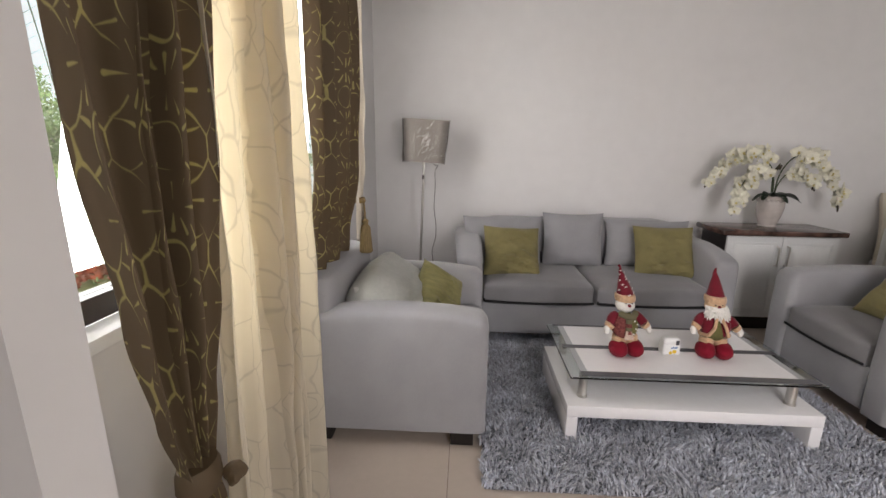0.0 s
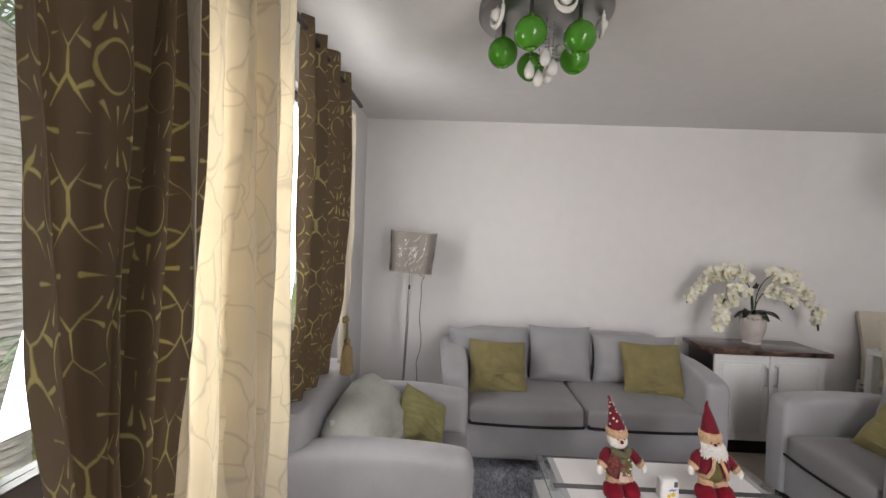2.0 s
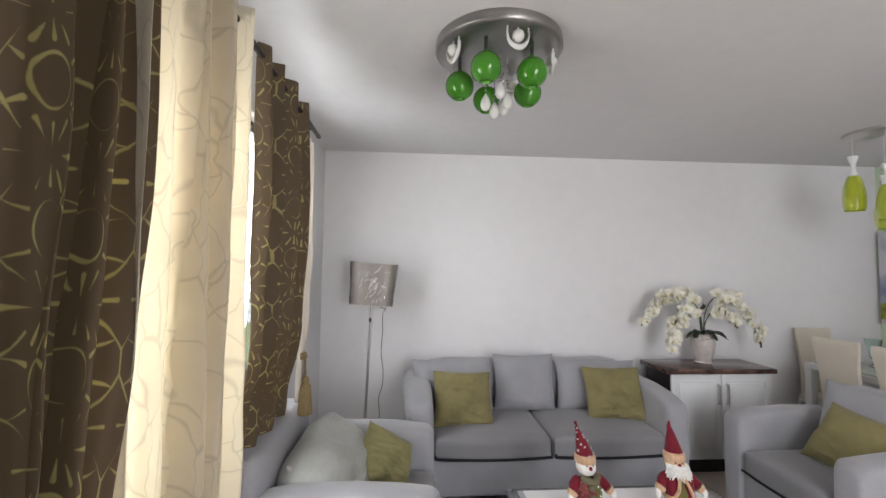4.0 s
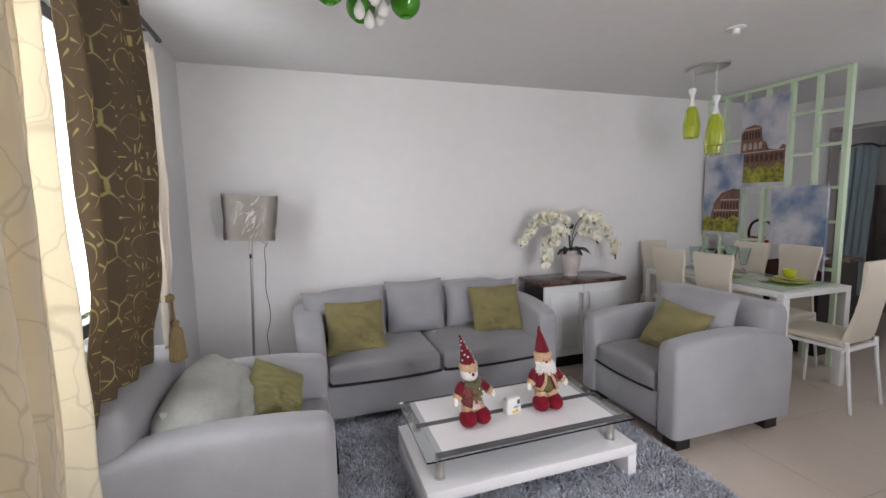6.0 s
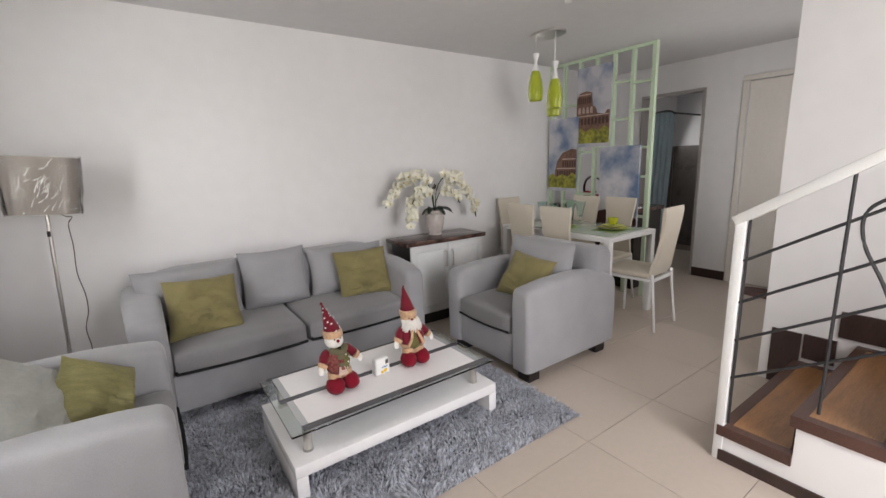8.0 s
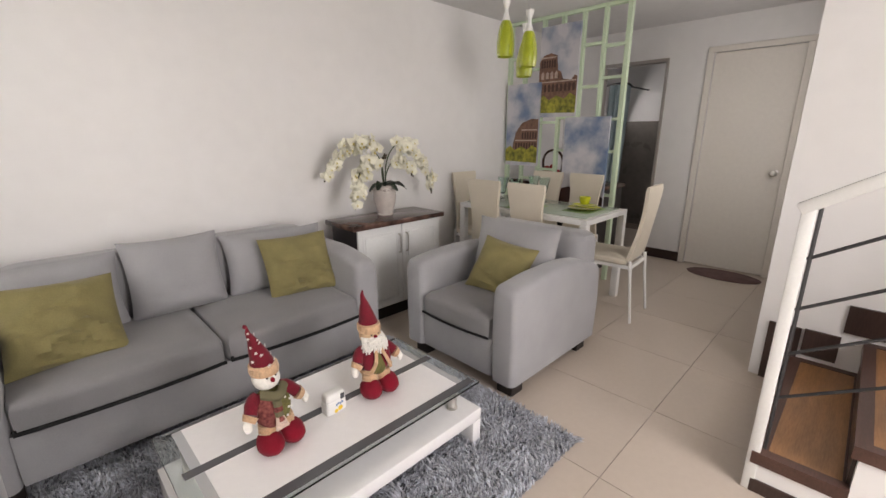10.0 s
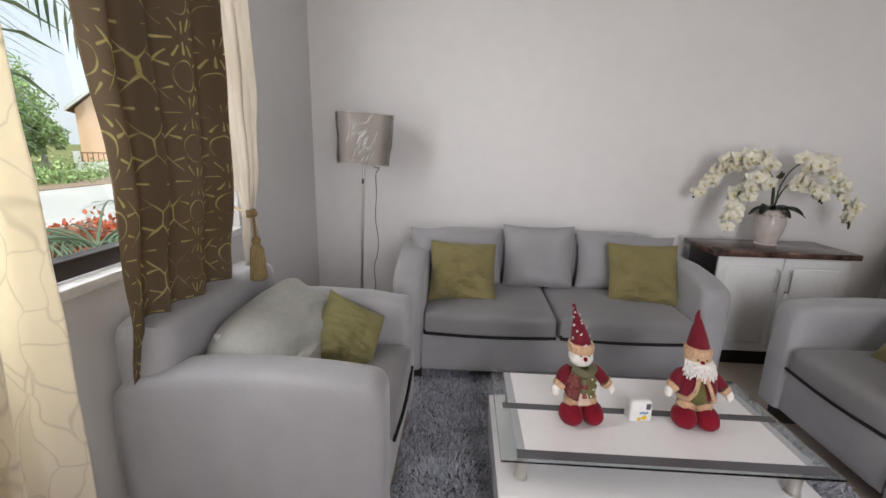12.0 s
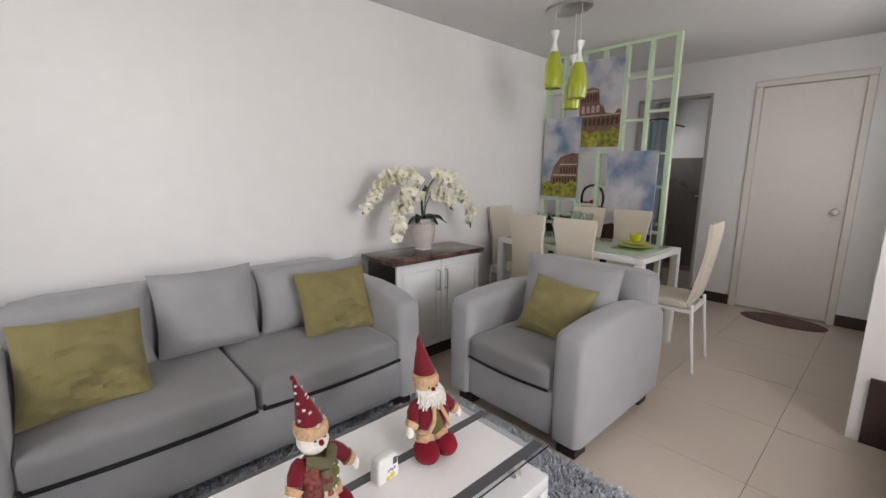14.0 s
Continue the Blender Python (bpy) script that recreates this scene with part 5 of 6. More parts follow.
# ---- pendant light ----
def pendants():
    p = thing("pendant_light", "three lime glass pendant lamps on an oval plate over the table", "pendant light")
    bm = bmesh.new()
    lathe(bm, [(0.15, CEILING_Z - 0.001), (0.15, CEILING_Z - 0.018), (0.14, CEILING_Z - 0.022)], (3.785, -0.855, 0), 36, sx=0.8, sy=1.1)
    part("canopy", bm, STEEL, p, "oval steel ceiling plate")
    for x, y, zb, zt in ((3.68, -0.825, 1.87, 2.24), (3.74, -0.98, 1.795, 2.157), (3.865, -0.864, 1.75, 2.11)):
        bm = bmesh.new()
        tube(bm, [(x, y, zt), (x, y, CEILING_Z - 0.018)], 0.002, 6)
        part("wire", bm, MILK, p)
        bm = bmesh.new()
        k = zt - zb
        lathe(bm, [(0.028, zt), (0.026, zt - 0.02), (0.013, zt - 0.055), (0.012, zt - 0.075), (0.016, zt - 0.09), (0.026, zt - 0.125), (0.028, zt - 0.135)], (x, y, 0), 20)
        part("cap", bm, PLASTIC, p, "white waisted lamp cap")
        bm = bmesh.new()
        lathe(bm, [(0.03, zt - 0.135), (0.042, zt - 0.16), (0.056, zt - 0.22), (0.062, zb + 0.09), (0.060, zb + 0.03), (0.054, zb + 0.001), (0.051, zb + 0.001), (0.057, zb + 0.03), (0.058, zb + 0.09), (0.052, zt - 0.22), (0.038, zt - 0.16), (0.026, zt - 0.138)], (x, y, 0), 28)
        part("shade", bm, LIMESHADE, p, "frosted lime green glass shade")


LIMESHADE = mat("lime_frosted_glass", (0.45, 0.52, 0.03), 0.3, vary=0.12, scale=20, bump=0, alpha_trans=0.25)
pendants()
r = thing("ceiling_rose", "small white ceiling rose with a lamp holder", "ceiling fixture", at=(3.28, -1.466, CEILING_Z))
bm = bmesh.new()
lathe(bm, [(0.05, -0.001), (0.05, -0.006), (0.042, -0.01)], n=28)
part("plate", bm, PLASTIC, r)
bm = bmesh.new()
lathe(bm, [(0.022, -0.01), (0.021, -0.036), (0.016, -0.038)], n=20)
part("holder", bm, PLASTIC, r)


# ---- dining set ----
def dining_table():
    t = thing("dining_table", "white metal dining table with a green-tinted glass top", "dining table")
    x0, x1, y0, y1 = 3.83, 4.52, -1.48, -0.26
    bm = bmesh.new()
    for b in ((x0, x1, y0, y0 + 0.05), (x0, x1, y1 - 0.05, y1), (x0, x0 + 0.05, y0 + 0.05, y1 - 0.05), (x1 - 0.05, x1, y0 + 0.05, y1 - 0.05)):
        box(bm, *b, 0.71, 0.75, r=0.003, seg=1)
    part("frame", bm, WHITE_METAL, t, "white metal table frame")
    part("tabletop", one_box(x0 + 0.045, x1 - 0.045, y0 + 0.045, y1 - 0.045, 0.7505, 0.758, r=0.002), TABLEGLASS, t, "green-tinted glass top")
    for x in (x0, x1 - 0.055):
        for y in (y0, y1 - 0.055):
            part("leg", one_box(x, x + 0.055, y, y + 0.055, 0, 0.709, r=0.003), WHITE_METAL, t, "square white metal leg")


dining_table()


def dining_chair():
    """Faces +y, with its back at y = 0; stands at the middle of its back."""
    c = thing("dining_chair", "cream leatherette dining chair with white metal legs", "dining chair", "chairs round the dining table")
    bm = bmesh.new()
    n = 14
    rows = []
    for i in range(n + 1):
        t = i / n
        z = 0.46 + 0.53 * t
        y = 0.03 - 0.03 * math.sin(t * 2.2) - 0.055 * t + 0.02
        w = 0.17 - 0.03 * math.sin(math.pi * t) * (1 if t < 0.6 else 0.9) + 0.0 * t
        w = 0.175 - 0.032 * math.sin(math.pi * min(1, t * 1.1)) - 0.015 * t
        th = 0.018
        if i in (0, n):
            th = 0.012
        rows.append([bm.verts.new((sx * w * k, y + th * (s * (1 - 0.25 * k * k)), z)) for s, ks in ((-1, (-1, -0.5, 0, 0.5, 1)), (1, (1, 0.5, 0, -0.5, -1))) for k in ks for sx in (1,)])
    for a, b in zip(rows, rows[1:]):
        m = len(a)
        for k in range(m):
            bm.faces.new((a[k], a[(k + 1) % m], b[(k + 1) % m], b[k]))
    bm.faces.new(list(reversed(rows[0]))), bm.faces.new(rows[-1])
    bmesh.ops.recalc_face_normals(bm, faces=bm.faces)
    part("backrest", bm, CREAM, c, "tall cream leatherette backrest")
    part("seat", soft_slab(-0.195, 0.195, 0.05, 0.44, 0.425, 0.475, 0.02, 0.012), CREAM, c, "cream padded seat")
    bm = bmesh.new()
    for b in ((-0.18, 0.18, 0.02, 0.04), (-0.18, 0.18, 0.40, 0.42), (-0.18, -0.16, 0.04, 0.40), (0.16, 0.18, 0.04, 0.40)):
        box(bm, *b, 0.40, 0.424)
    part("seat_frame", bm, WHITE_METAL, c)
    for s in (-1, 1):
        bm = bmesh.new()
        tube(bm, [(0.17 * s, 0.03, 0.46), (0.172 * s, 0.015, 0.3), (0.185 * s, -0.02, 0.0)], 0.013, 10, 0, 0.75)
        part("leg", bm, WHITE_METAL, c, "white metal leg")
        bm = bmesh.new()
        tube(bm, [(0.17 * s, 0.41, 0.41), (0.178 * s, 0.42, 0.2), (0.182 * s, 0.425, 0.0)], 0.013, 10, 0, 0.75)
        part("leg", bm, WHITE_METAL, c, "white metal leg")
    return c


first = dining_chair()
first.matrix_basis = pose(4.215, -1.745, 0, 0, 0, 4)
first["label"] = "cream leatherette dining chair at the near end of the dining table"
for x, y, rz, lab in ((3.70, -1.065, -90, "cream leatherette dining chair tucked in behind the armchair"), (3.70, -0.665, -90, "cream leatherette dining chair tucked in at the dining table's side"),
                      (4.70, -1.0, 90, "cream leatherette dining chair on the screen side of the table"), (4.70, -0.60, 90, "cream leatherette dining chair on the screen side beside the basket"),
                      (4.13, -0.06, 180, "cream leatherette dining chair at the wall end of the table")):
    k = copy_thing(first, pose(x, y, 0, 0, 0, rz))
    k["label"] = lab

TT = 0.759


def place_setting(x, y):
    m = tagged(part("placemat", one_box(x - 0.15, x + 0.15, y - 0.11, y + 0.11, TT, TT + 0.004, r=0.001, seg=1), PLACEMAT), "woven green placemat on the glass top", "placemat", "table settings")
    s = TT + 0.0045
    bm = bmesh.new()
    lathe(bm, [(0.06, 0), (0.075, 0.004), (0.125, 0.016), (0.127, 0.019), (0.07, 0.008)], (x, y, s), 36)
    tagged(part("plate", bm, LIME), "lime green dinner plate on a placemat", "plate", "table settings")
    bm = bmesh.new()
    lathe(bm, [(0.045, 0), (0.055, 0.004), (0.092, 0.016), (0.094, 0.019), (0.05, 0.008)], (x, y, s + 0.0195), 36)
    tagged(part("side_plate", bm, LIME), "smaller lime green plate stacked on the dinner plate", "plate", "table settings")
    bm = bmesh.new()
    lathe(bm, [(0.022, 0), (0.03, 0.006), (0.041, 0.03), (0.044, 0.062), (0.041, 0.062), (0.036, 0.03), (0.02, 0.008)], (x, y, s + 0.039), 28)
    cup = part("cup", bm, LIME)
    tagged(cup, "lime green cup on the plates", "cup", "table settings")
    bm = bmesh.new()
    tube(bm, smooth_curve([(x + 0.040, y, s + 0.09), (x + 0.062, y, s + 0.085), (x + 0.062, y, s + 0.06), (x + 0.038, y, s + 0.055)], 4), 0.004, 6)
    part("handle", bm, LIME, cup)


place_setting(4.19, -1.27)
place_setting(3.99, -0.86)
for x, y, h in ((4.22, -0.44, 0.20), (4.33, -0.50, 0.18), (4.42, -0.64, 0.21), (4.44, -0.74, 0.20)):
    bm = bmesh.new()
    lathe(bm, [(0.03, 0), (0.031, 0.004), (0.006, 0.012), (0.007, 0.035), (0.024, 0.06), (0.052, h), (0.05, h), (0.021, 0.062), (0.004, 0.05)], (x, y, TT), 20)
    tagged(part("goblet", bm, TEAL), "teal tinted glass goblet on the dining table", "goblet", "goblets")


KT = 0.861


def fruit_basket(x, y):
    b = thing("fruit_basket", "dark wicker basket with hoop handle and apples on the counter", "basket", at=(x, y, KT))
    bm = bmesh.new()
    for k in range(9):
        r = 0.075 + 0.006 * k
        z = 0.006 + 0.011 * k
        pts = [(r * math.cos(a) * 1.1, r * math.sin(a) * 0.85, z + 0.003 * (i % 2)) for i, a in enumerate(2 * math.pi * j / 28 for j in range(29))]
        tube(bm, pts, 0.0065, 6)
    lathe(bm, [(0.075, 0), (0.078, 0.006)], n=24, sx=1.1, sy=0.85)
    part("bowl", bm, WICKER, b)
    bm = bmesh.new()
    tube(bm, smooth_curve([(0, -0.10, 0.09), (0, -0.115, 0.20), (0, -0.082, 0.285), (0, 0, 0.32), (0, 0.082, 0.285), (0, 0.115, 0.20), (0, 0.10, 0.09)], 6), 0.012, 10)
    part("handle", bm, WICKER, b, "dark hoop handle")
    for i, (ax, ay, az) in enumerate(((-0.04, -0.03, 0.09), (0.04, -0.035, 0.09), (0.0, 0.035, 0.09), (0.0, -0.005, 0.145), (-0.045, 0.04, 0.13))):
        bm = bmesh.new()
        ball(bm, (x + ax, y + ay, KT + az), 0.036, 0, 14, (1, 1, 0.9))
        tagged(part("apple", bm, APPLE), "red apple in the wicker basket", "apple", "apples")


fruit_basket(5.03, -0.46)
kc = thing("kitchen_counter", "dark kitchen counter behind the lattice divider", "kitchen counter")
part("body", one_box(4.92, 5.42, -1.05, -0.01, 0.08, 0.82, r=0.003, seg=1), BLACKWOOD, kc)
part("plinth", one_box(4.96, 5.38, -1.02, -0.01, 0.0, 0.079), BLACKWOOD, kc)
part("worktop", one_box(4.90, 5.44, -1.07, -0.005, 0.821, 0.86, r=0.004), MARBLE, kc, "dark stone worktop")



# ---- divider screen ----
def printed_canvas(scr, y0, y1, z0, z1, x, part_no):
    """A printed panel: sky, an arcaded stone ruin, shrubs. Faces -x."""
    p = part("canvas", one_box(x - 0.012, x + 0.012, y0, y1, z0, z1), PRINTSKY, scr, "printed canvas of a ruined stone amphitheatre under clouds", smooth=False)
    fx = x - 0.0125

    def poly(bm, pts, lift):
        bm.faces.new([bm.verts.new((fx - lift, y1 - (y1 - y0) * u, z0 + (z1 - z0) * v)) for u, v in pts])
    if part_no == 3:
        bm = bmesh.new()
        poly(bm, [(0, 0), (1, 0), (1, 0.10), (0.8, 0.16), (0.5, 0.12), (0.2, 0.2), (0, 0.17)], 0.001)
        part("printed_shrubs", bm, PRINTDARK, p, smooth=False)
        return
    stone, arches, grass, pale = (bmesh.new() for _ in range(4))
    if part_no == 1:
        poly(stone, [(0.0, 0.12), (0.0, 0.62), (0.10, 0.69), (0.30, 0.71), (0.46, 0.68), (0.50, 0.52), (0.58, 0.50), (0.64, 0.42), (0.85, 0.40), (0.93, 0.45), (1, 0.44), (1, 0.12)], 0.001)
        rows = ((0.60, 0.04, 0.44, 6), (0.33, 0.02, 0.98, 9))
        for k in range(4):
            u = 0.10 + 0.12 * k
            poly(pale, [(u - 0.04, 0.43), (u + 0.04, 0.43), (u + 0.04, 0.49), (u, 0.515), (u - 0.04, 0.49)], 0.002)
    else:
        poly(stone, [(0.22, 0.12), (0.24, 0.28), (0.32, 0.42), (0.5, 0.53), (0.8, 0.58), (1, 0.57), (1, 0.12)], 0.001)
        rows = ((0.38, 0.5, 0.98, 6), (0.25, 0.3, 0.98, 8))
    for v, a, b, cnt in rows:
        for k in range(cnt):
            u = a + (b - a) * (k + 0.5) / cnt
            w, h = (b - a) / cnt * 0.30, 0.045
            poly(arches, [(u - w, v - h), (u + w, v - h), (u + w, v + h * 0.6), (u, v + h), (u - w, v + h * 0.6)], 0.002)
        poly(pale, [(a, v + 0.058), (b, v + 0.058), (b, v + 0.072), (a, v + 0.072)], 0.002)
    top = [(0, 0.2), (0.15, 0.25), (0.3, 0.19), (0.5, 0.24), (0.7, 0.2), (0.85, 0.26), (1, 0.22)]
    poly(grass, [(0, 0.05), (1, 0.04)] + list(reversed(top)), 0.003)
    part("printed_ruin", stone, PRINTSTONE, p, smooth=False)
    tagged(part("printed_arcade", arches, PRINTDARK, p, smooth=False), "printed arches of the ruin", kind="stuff")
    tagged(part("printed_cornice", pale, PRINTPALE, p, smooth=False), "printed stone courses of the ruin", kind="stuff")
    part("printed_grass", grass, PRINTGRASS, p, smooth=False)


def screen():
    s = thing("divider_screen", "pale green lattice room divider hung with printed canvas panels", "room divider")
    X, t, top = 4.84, 0.022, CEILING_Z - 0.002
    ys = [-0.018, -0.20, -0.40, -0.60, -0.80, -1.00, -1.205]
    for k, y in enumerate(ys):
        w = 0.016 if k not in (0, 6) else 0.02
        part("post", one_box(X - t, X + t, y - w, y + w, 0, top - 0.03, r=0.002, seg=1), GREENFRAME, s)
    part("top_rail", one_box(X - t, X + t, -1.225, -0.002, top - 0.03, top, r=0.002, seg=1), GREENFRAME, s)
    cells = {0: (0.35, 0.8, 1.67, 2.07), 1: (0.35, 0.9, 1.95), 2: (0.5, 1.0, 1.45), 3: (0.35, 0.85, 1.19, 1.49), 4: (0.5, 1.75, 2.10), 5: (0.3, 0.8, 1.19, 1.467, 1.813, 2.07)}
    for k, zs in cells.items():
        for z in zs:
            part("shelf", one_box(X - t, X + t, ys[k + 1] + 0.0165, ys[k] - 0.0165, z - 0.012, z + 0.012), GREENFRAME, s)
    printed_canvas(s, -0.795, -0.395, 1.50, 2.30, X - 0.036, 1)
    printed_canvas(s, -0.43, -0.045, 1.03, 1.82, X - 0.062, 2)
    printed_canvas(s, -1.15, -0.72, 0.70, 1.49, X - 0.062, 3)


screen()


# ---- doors ----
GREYFRAME = mat("grey_frame_paint", (0.36, 0.33, 0.31), 0.5)

def doors():
    d = structure(thing("door_1", "closed off-white flush interior door with a round knob", "door"))
    x = BATH_X
    bm = bmesh.new()
    for b in ((-1.56, -1.505, 0, 2.09), (-2.305, -2.25, 0, 2.09), (-2.305, -1.505, 2.09, 2.14)):
        box(bm, x - 0.02, x - 0.0005, *b, r=0.004, seg=1)
    part("door_frame", bm, DOORWHITE, d)
    part("leaf", one_box(x + 0.012, x + 0.05, -2.247, -1.563, 0.008, 2.085, r=0.002, seg=1), DOORWHITE, d)
    bm = bmesh.new()
    turn = Matrix.Rotation(radians(-90), 3, "Y")
    lathe(bm, [(0.032, 0), (0.032, 0.006), (0.012, 0.012), (0.012, 0.03), (0.028, 0.04), (0.031, 0.055), (0.02, 0.066)], (x + 0.012, -2.19, 0.99), 24, turn=turn)
    part("knob", bm, STEEL, d, "round steel knob")
    f = structure(thing("door_2", "open bathroom doorway with a greyish white frame", "doorway"))
    bm = bmesh.new()
    for b in ((-1.16, -1.13, 0, 2.06), (-0.465, -0.435, 0, 2.06), (-1.16, -0.435, 2.06, 2.09)):
        box(bm, x - 0.015, x + 0.115, *b, r=0.004, seg=1)
    part("door_frame", bm, GREYFRAME, f)


doors()
mt = thing("doormat", "oval brown doormat before the closed door", "doormat", at=(5.76, -1.98, 0))
bm = bmesh.new()
lathe(bm, [(0.28, 0), (0.285, 0.006), (0.27, 0.012), (0.02, 0.013)], n=40, sx=0.62, sy=1.1)
part("mat", bm, MATRUG, mt)

# bathroom: curtain on a bent rail, far towel bar
rail = thing("shower_rail", "bent steel shower rail in the bathroom", "shower rail")
bm = bmesh.new()
tube(bm, smooth_curve([(6.9, -0.02, 1.95), (6.6, -0.35, 1.95), (6.45, -0.55, 1.93), (6.44, -0.62, 1.89)], 5), 0.011, 8)
tube(bm, [(6.6, -0.35, 1.95), (7.69, -0.35, 1.95)], 0.011, 8)
part("tube", bm, BLACK_METAL, rail)
sc = thing("shower_curtain", "pale blue shower curtain in the bathroom", "shower curtain")
bm = drape([(1.93, -0.56, -0.30, 6.55, 0.02), (0.3, -0.52, -0.26, 6.55, 0.025)], 4, 0.8, nu=50, nv=20, seed=1)
part("cloth", bm, BATHCURTAIN, sc)
tp = thing("towel_bar", "small steel towel bar on the bathroom wall", "towel bar", at=(EAST_X - 0.012, -0.75, 1.0))
bm = bmesh.new()
tube(bm, [(-0.001, -0.15, 0), (-0.06, -0.15, 0), (-0.06, 0.15, 0), (-0.001, 0.15, 0)], 0.008, 8)
part("bar", bm, STEEL, tp)


# ---- stairs ----
def stairs():
    s = structure(thing("stairs", "white staircase with dark-edged orange wooden treads", "staircase"))
    rise, run, y = 0.174, 0.2525, -2.722
    n = 7
    for k in range(n):
        z, ya, yb = rise * (k + 1), y - run * k, y - run * (k + 1)
        if k == n - 1:
            yb = SOUTH_Y + 0.001
        bm = bmesh.new()
        box(bm, STAIR_X, STAIR_WALL_X - 0.001, yb, ya, 0, z - 0.05)
        part("step_body", bm, WALL, s, "white painted step", smooth=False)
        bm = bmesh.new()
        box(bm, STAIR_X + 0.03, STAIR_WALL_X - 0.03, ya + 0.0005, ya + 0.012, z - rise + (0.0 if k == 0 else 0.001), z - 0.051)
        part("riser", bm, SKIRT, s, "dark brown riser", smooth=False)
        bm = bmesh.new()
        x0, x1, y0, y1 = STAIR_X - 0.012, STAIR_WALL_X - 0.0015, yb - (0 if k < n - 1 else 0), ya + 0.02
        e = 0.045
        for b in ((x0, x1, y1 - e, y1), (x0, x1, y0, y0 + 0.02), (x0, x0 + e, y0 + 0.02, y1 - e), (x1 - e, x1, y0 + 0.02, y1 - e)):
            box(bm, *b, z - 0.049, z)
        t = part("tread_border", bm, TREAD_EDGE, s, "dark brown tread border", smooth=False)
        part("tread", one_box(x0 + e, x1 - e, y0 + 0.02, y1 - e, z - 0.049, z - 0.003), TREAD, s, "orange-brown wooden tread", smooth=False)
    # skirting on the wall beside the steps, and at the foot of the outer face
    bm = bmesh.new()
    xs = STAIR_WALL_X
    box(bm, xs - 0.014, xs - 0.0015, -2.72, STAIR_Y - 0.05, 0, 0.34)
    for k in range(n):
        ya, yb = y - run * k + 0.10, y - run * (k + 1) + 0.10
        box(bm, xs - 0.016, xs - 0.0015, max(yb, SOUTH_Y), ya - (0 if k else 0.11), rise * k + 0.2, rise * (k + 1) + 0.17)
    structure(part("skirting", bm, SKIRT, label="stepped dark brown skirting beside the stairs", smooth=False), category="skirting")
    bm = one_box(STAIR_X - 0.008, STAIR_X - 0.0005, SOUTH_Y, -2.714, 0, 0.055)
    structure(part("skirting", bm, SKIRT, label="dark brown skirting at the staircase's foot", smooth=False), category="skirting")
    bm = bmesh.new()
    box(bm, BATH_X - 0.012, BATH_X - 0.0005, -1.505, -1.16, 0, 0.10)
    box(bm, BATH_X - 0.012, BATH_X - 0.0005, STAIR_Y, -2.305, 0, 0.10)
    box(bm, BATH_X - 0.012, BATH_X - 0.0005, -0.445, 0, 0, 0.10)
    structure(part("skirting", bm, SKIRT, label="dark brown skirting at the foot of the white wall", smooth=False), category="skirting")


stairs()


def stair_rail():
    r = thing("stair_railing", "white stair handrail with thin black iron bars and a scroll", "railing")
    X, slope = STAIR_X + 0.012, 0.628
    y0, y1 = -2.708, -4.2

    def z_at(z0, y):
        return z0 + (y0 - y) * slope
    part("post", one_box(X - 0.019, X + 0.019, y0 - 0.019, y0 + 0.019, 0.0, 1.118, r=0.004, seg=2), WHITE_METAL, r, "square white newel post")
    bm = bmesh.new()
    box(bm, X - 0.02, X + 0.02, -0.03, 1.9 , -0.02, 0.02, r=0.004, seg=2)
    ang = math.atan(slope)
    transform(bm, Matrix.Translation((0, y0, 1.115)) @ Matrix.Rotation(math.pi, 4, "Z") @ Matrix.Rotation(ang, 4, "X") @ Matrix.Translation((-2 * X, 0, 0)))
    part("handrail", bm, WHITE_METAL, r, "sloping white handrail")
    for z0 in (0.924, 0.742, 0.571, 0.394):
        bm = bmesh.new()
        tube(bm, [(X, y0 - 0.02, z_at(z0, y0 - 0.02)), (X, y1, z_at(z0, y1))], 0.006, 8)
        part("bar", bm, BLACK_METAL, r, "thin black iron bar")
    for y, lo in ((y0 - 0.028, 0.19), (-3.03, 0.38), (-3.55, 0.72)):
        bm = bmesh.new()
        tube(bm, [(X, y, lo), (X, y, z_at(1.105, y))], 0.006, 8)
        part("baluster", bm, BLACK_METAL, r, "thin black iron upright")
    bm = bmesh.new()
    pts = [(X, -3.20, 0.72), (X, -3.15, 0.90), (X, -3.08, 1.05), (X, -3.07, 1.16), (X, -3.13, 1.22), (X, -3.22, 1.25), (X, -3.30, 1.33)]
    tube(bm, smooth_curve(pts, 6), 0.006, 8)
    part("scroll", bm, BLACK_METAL, r, "curved black iron scroll")


stair_rail()


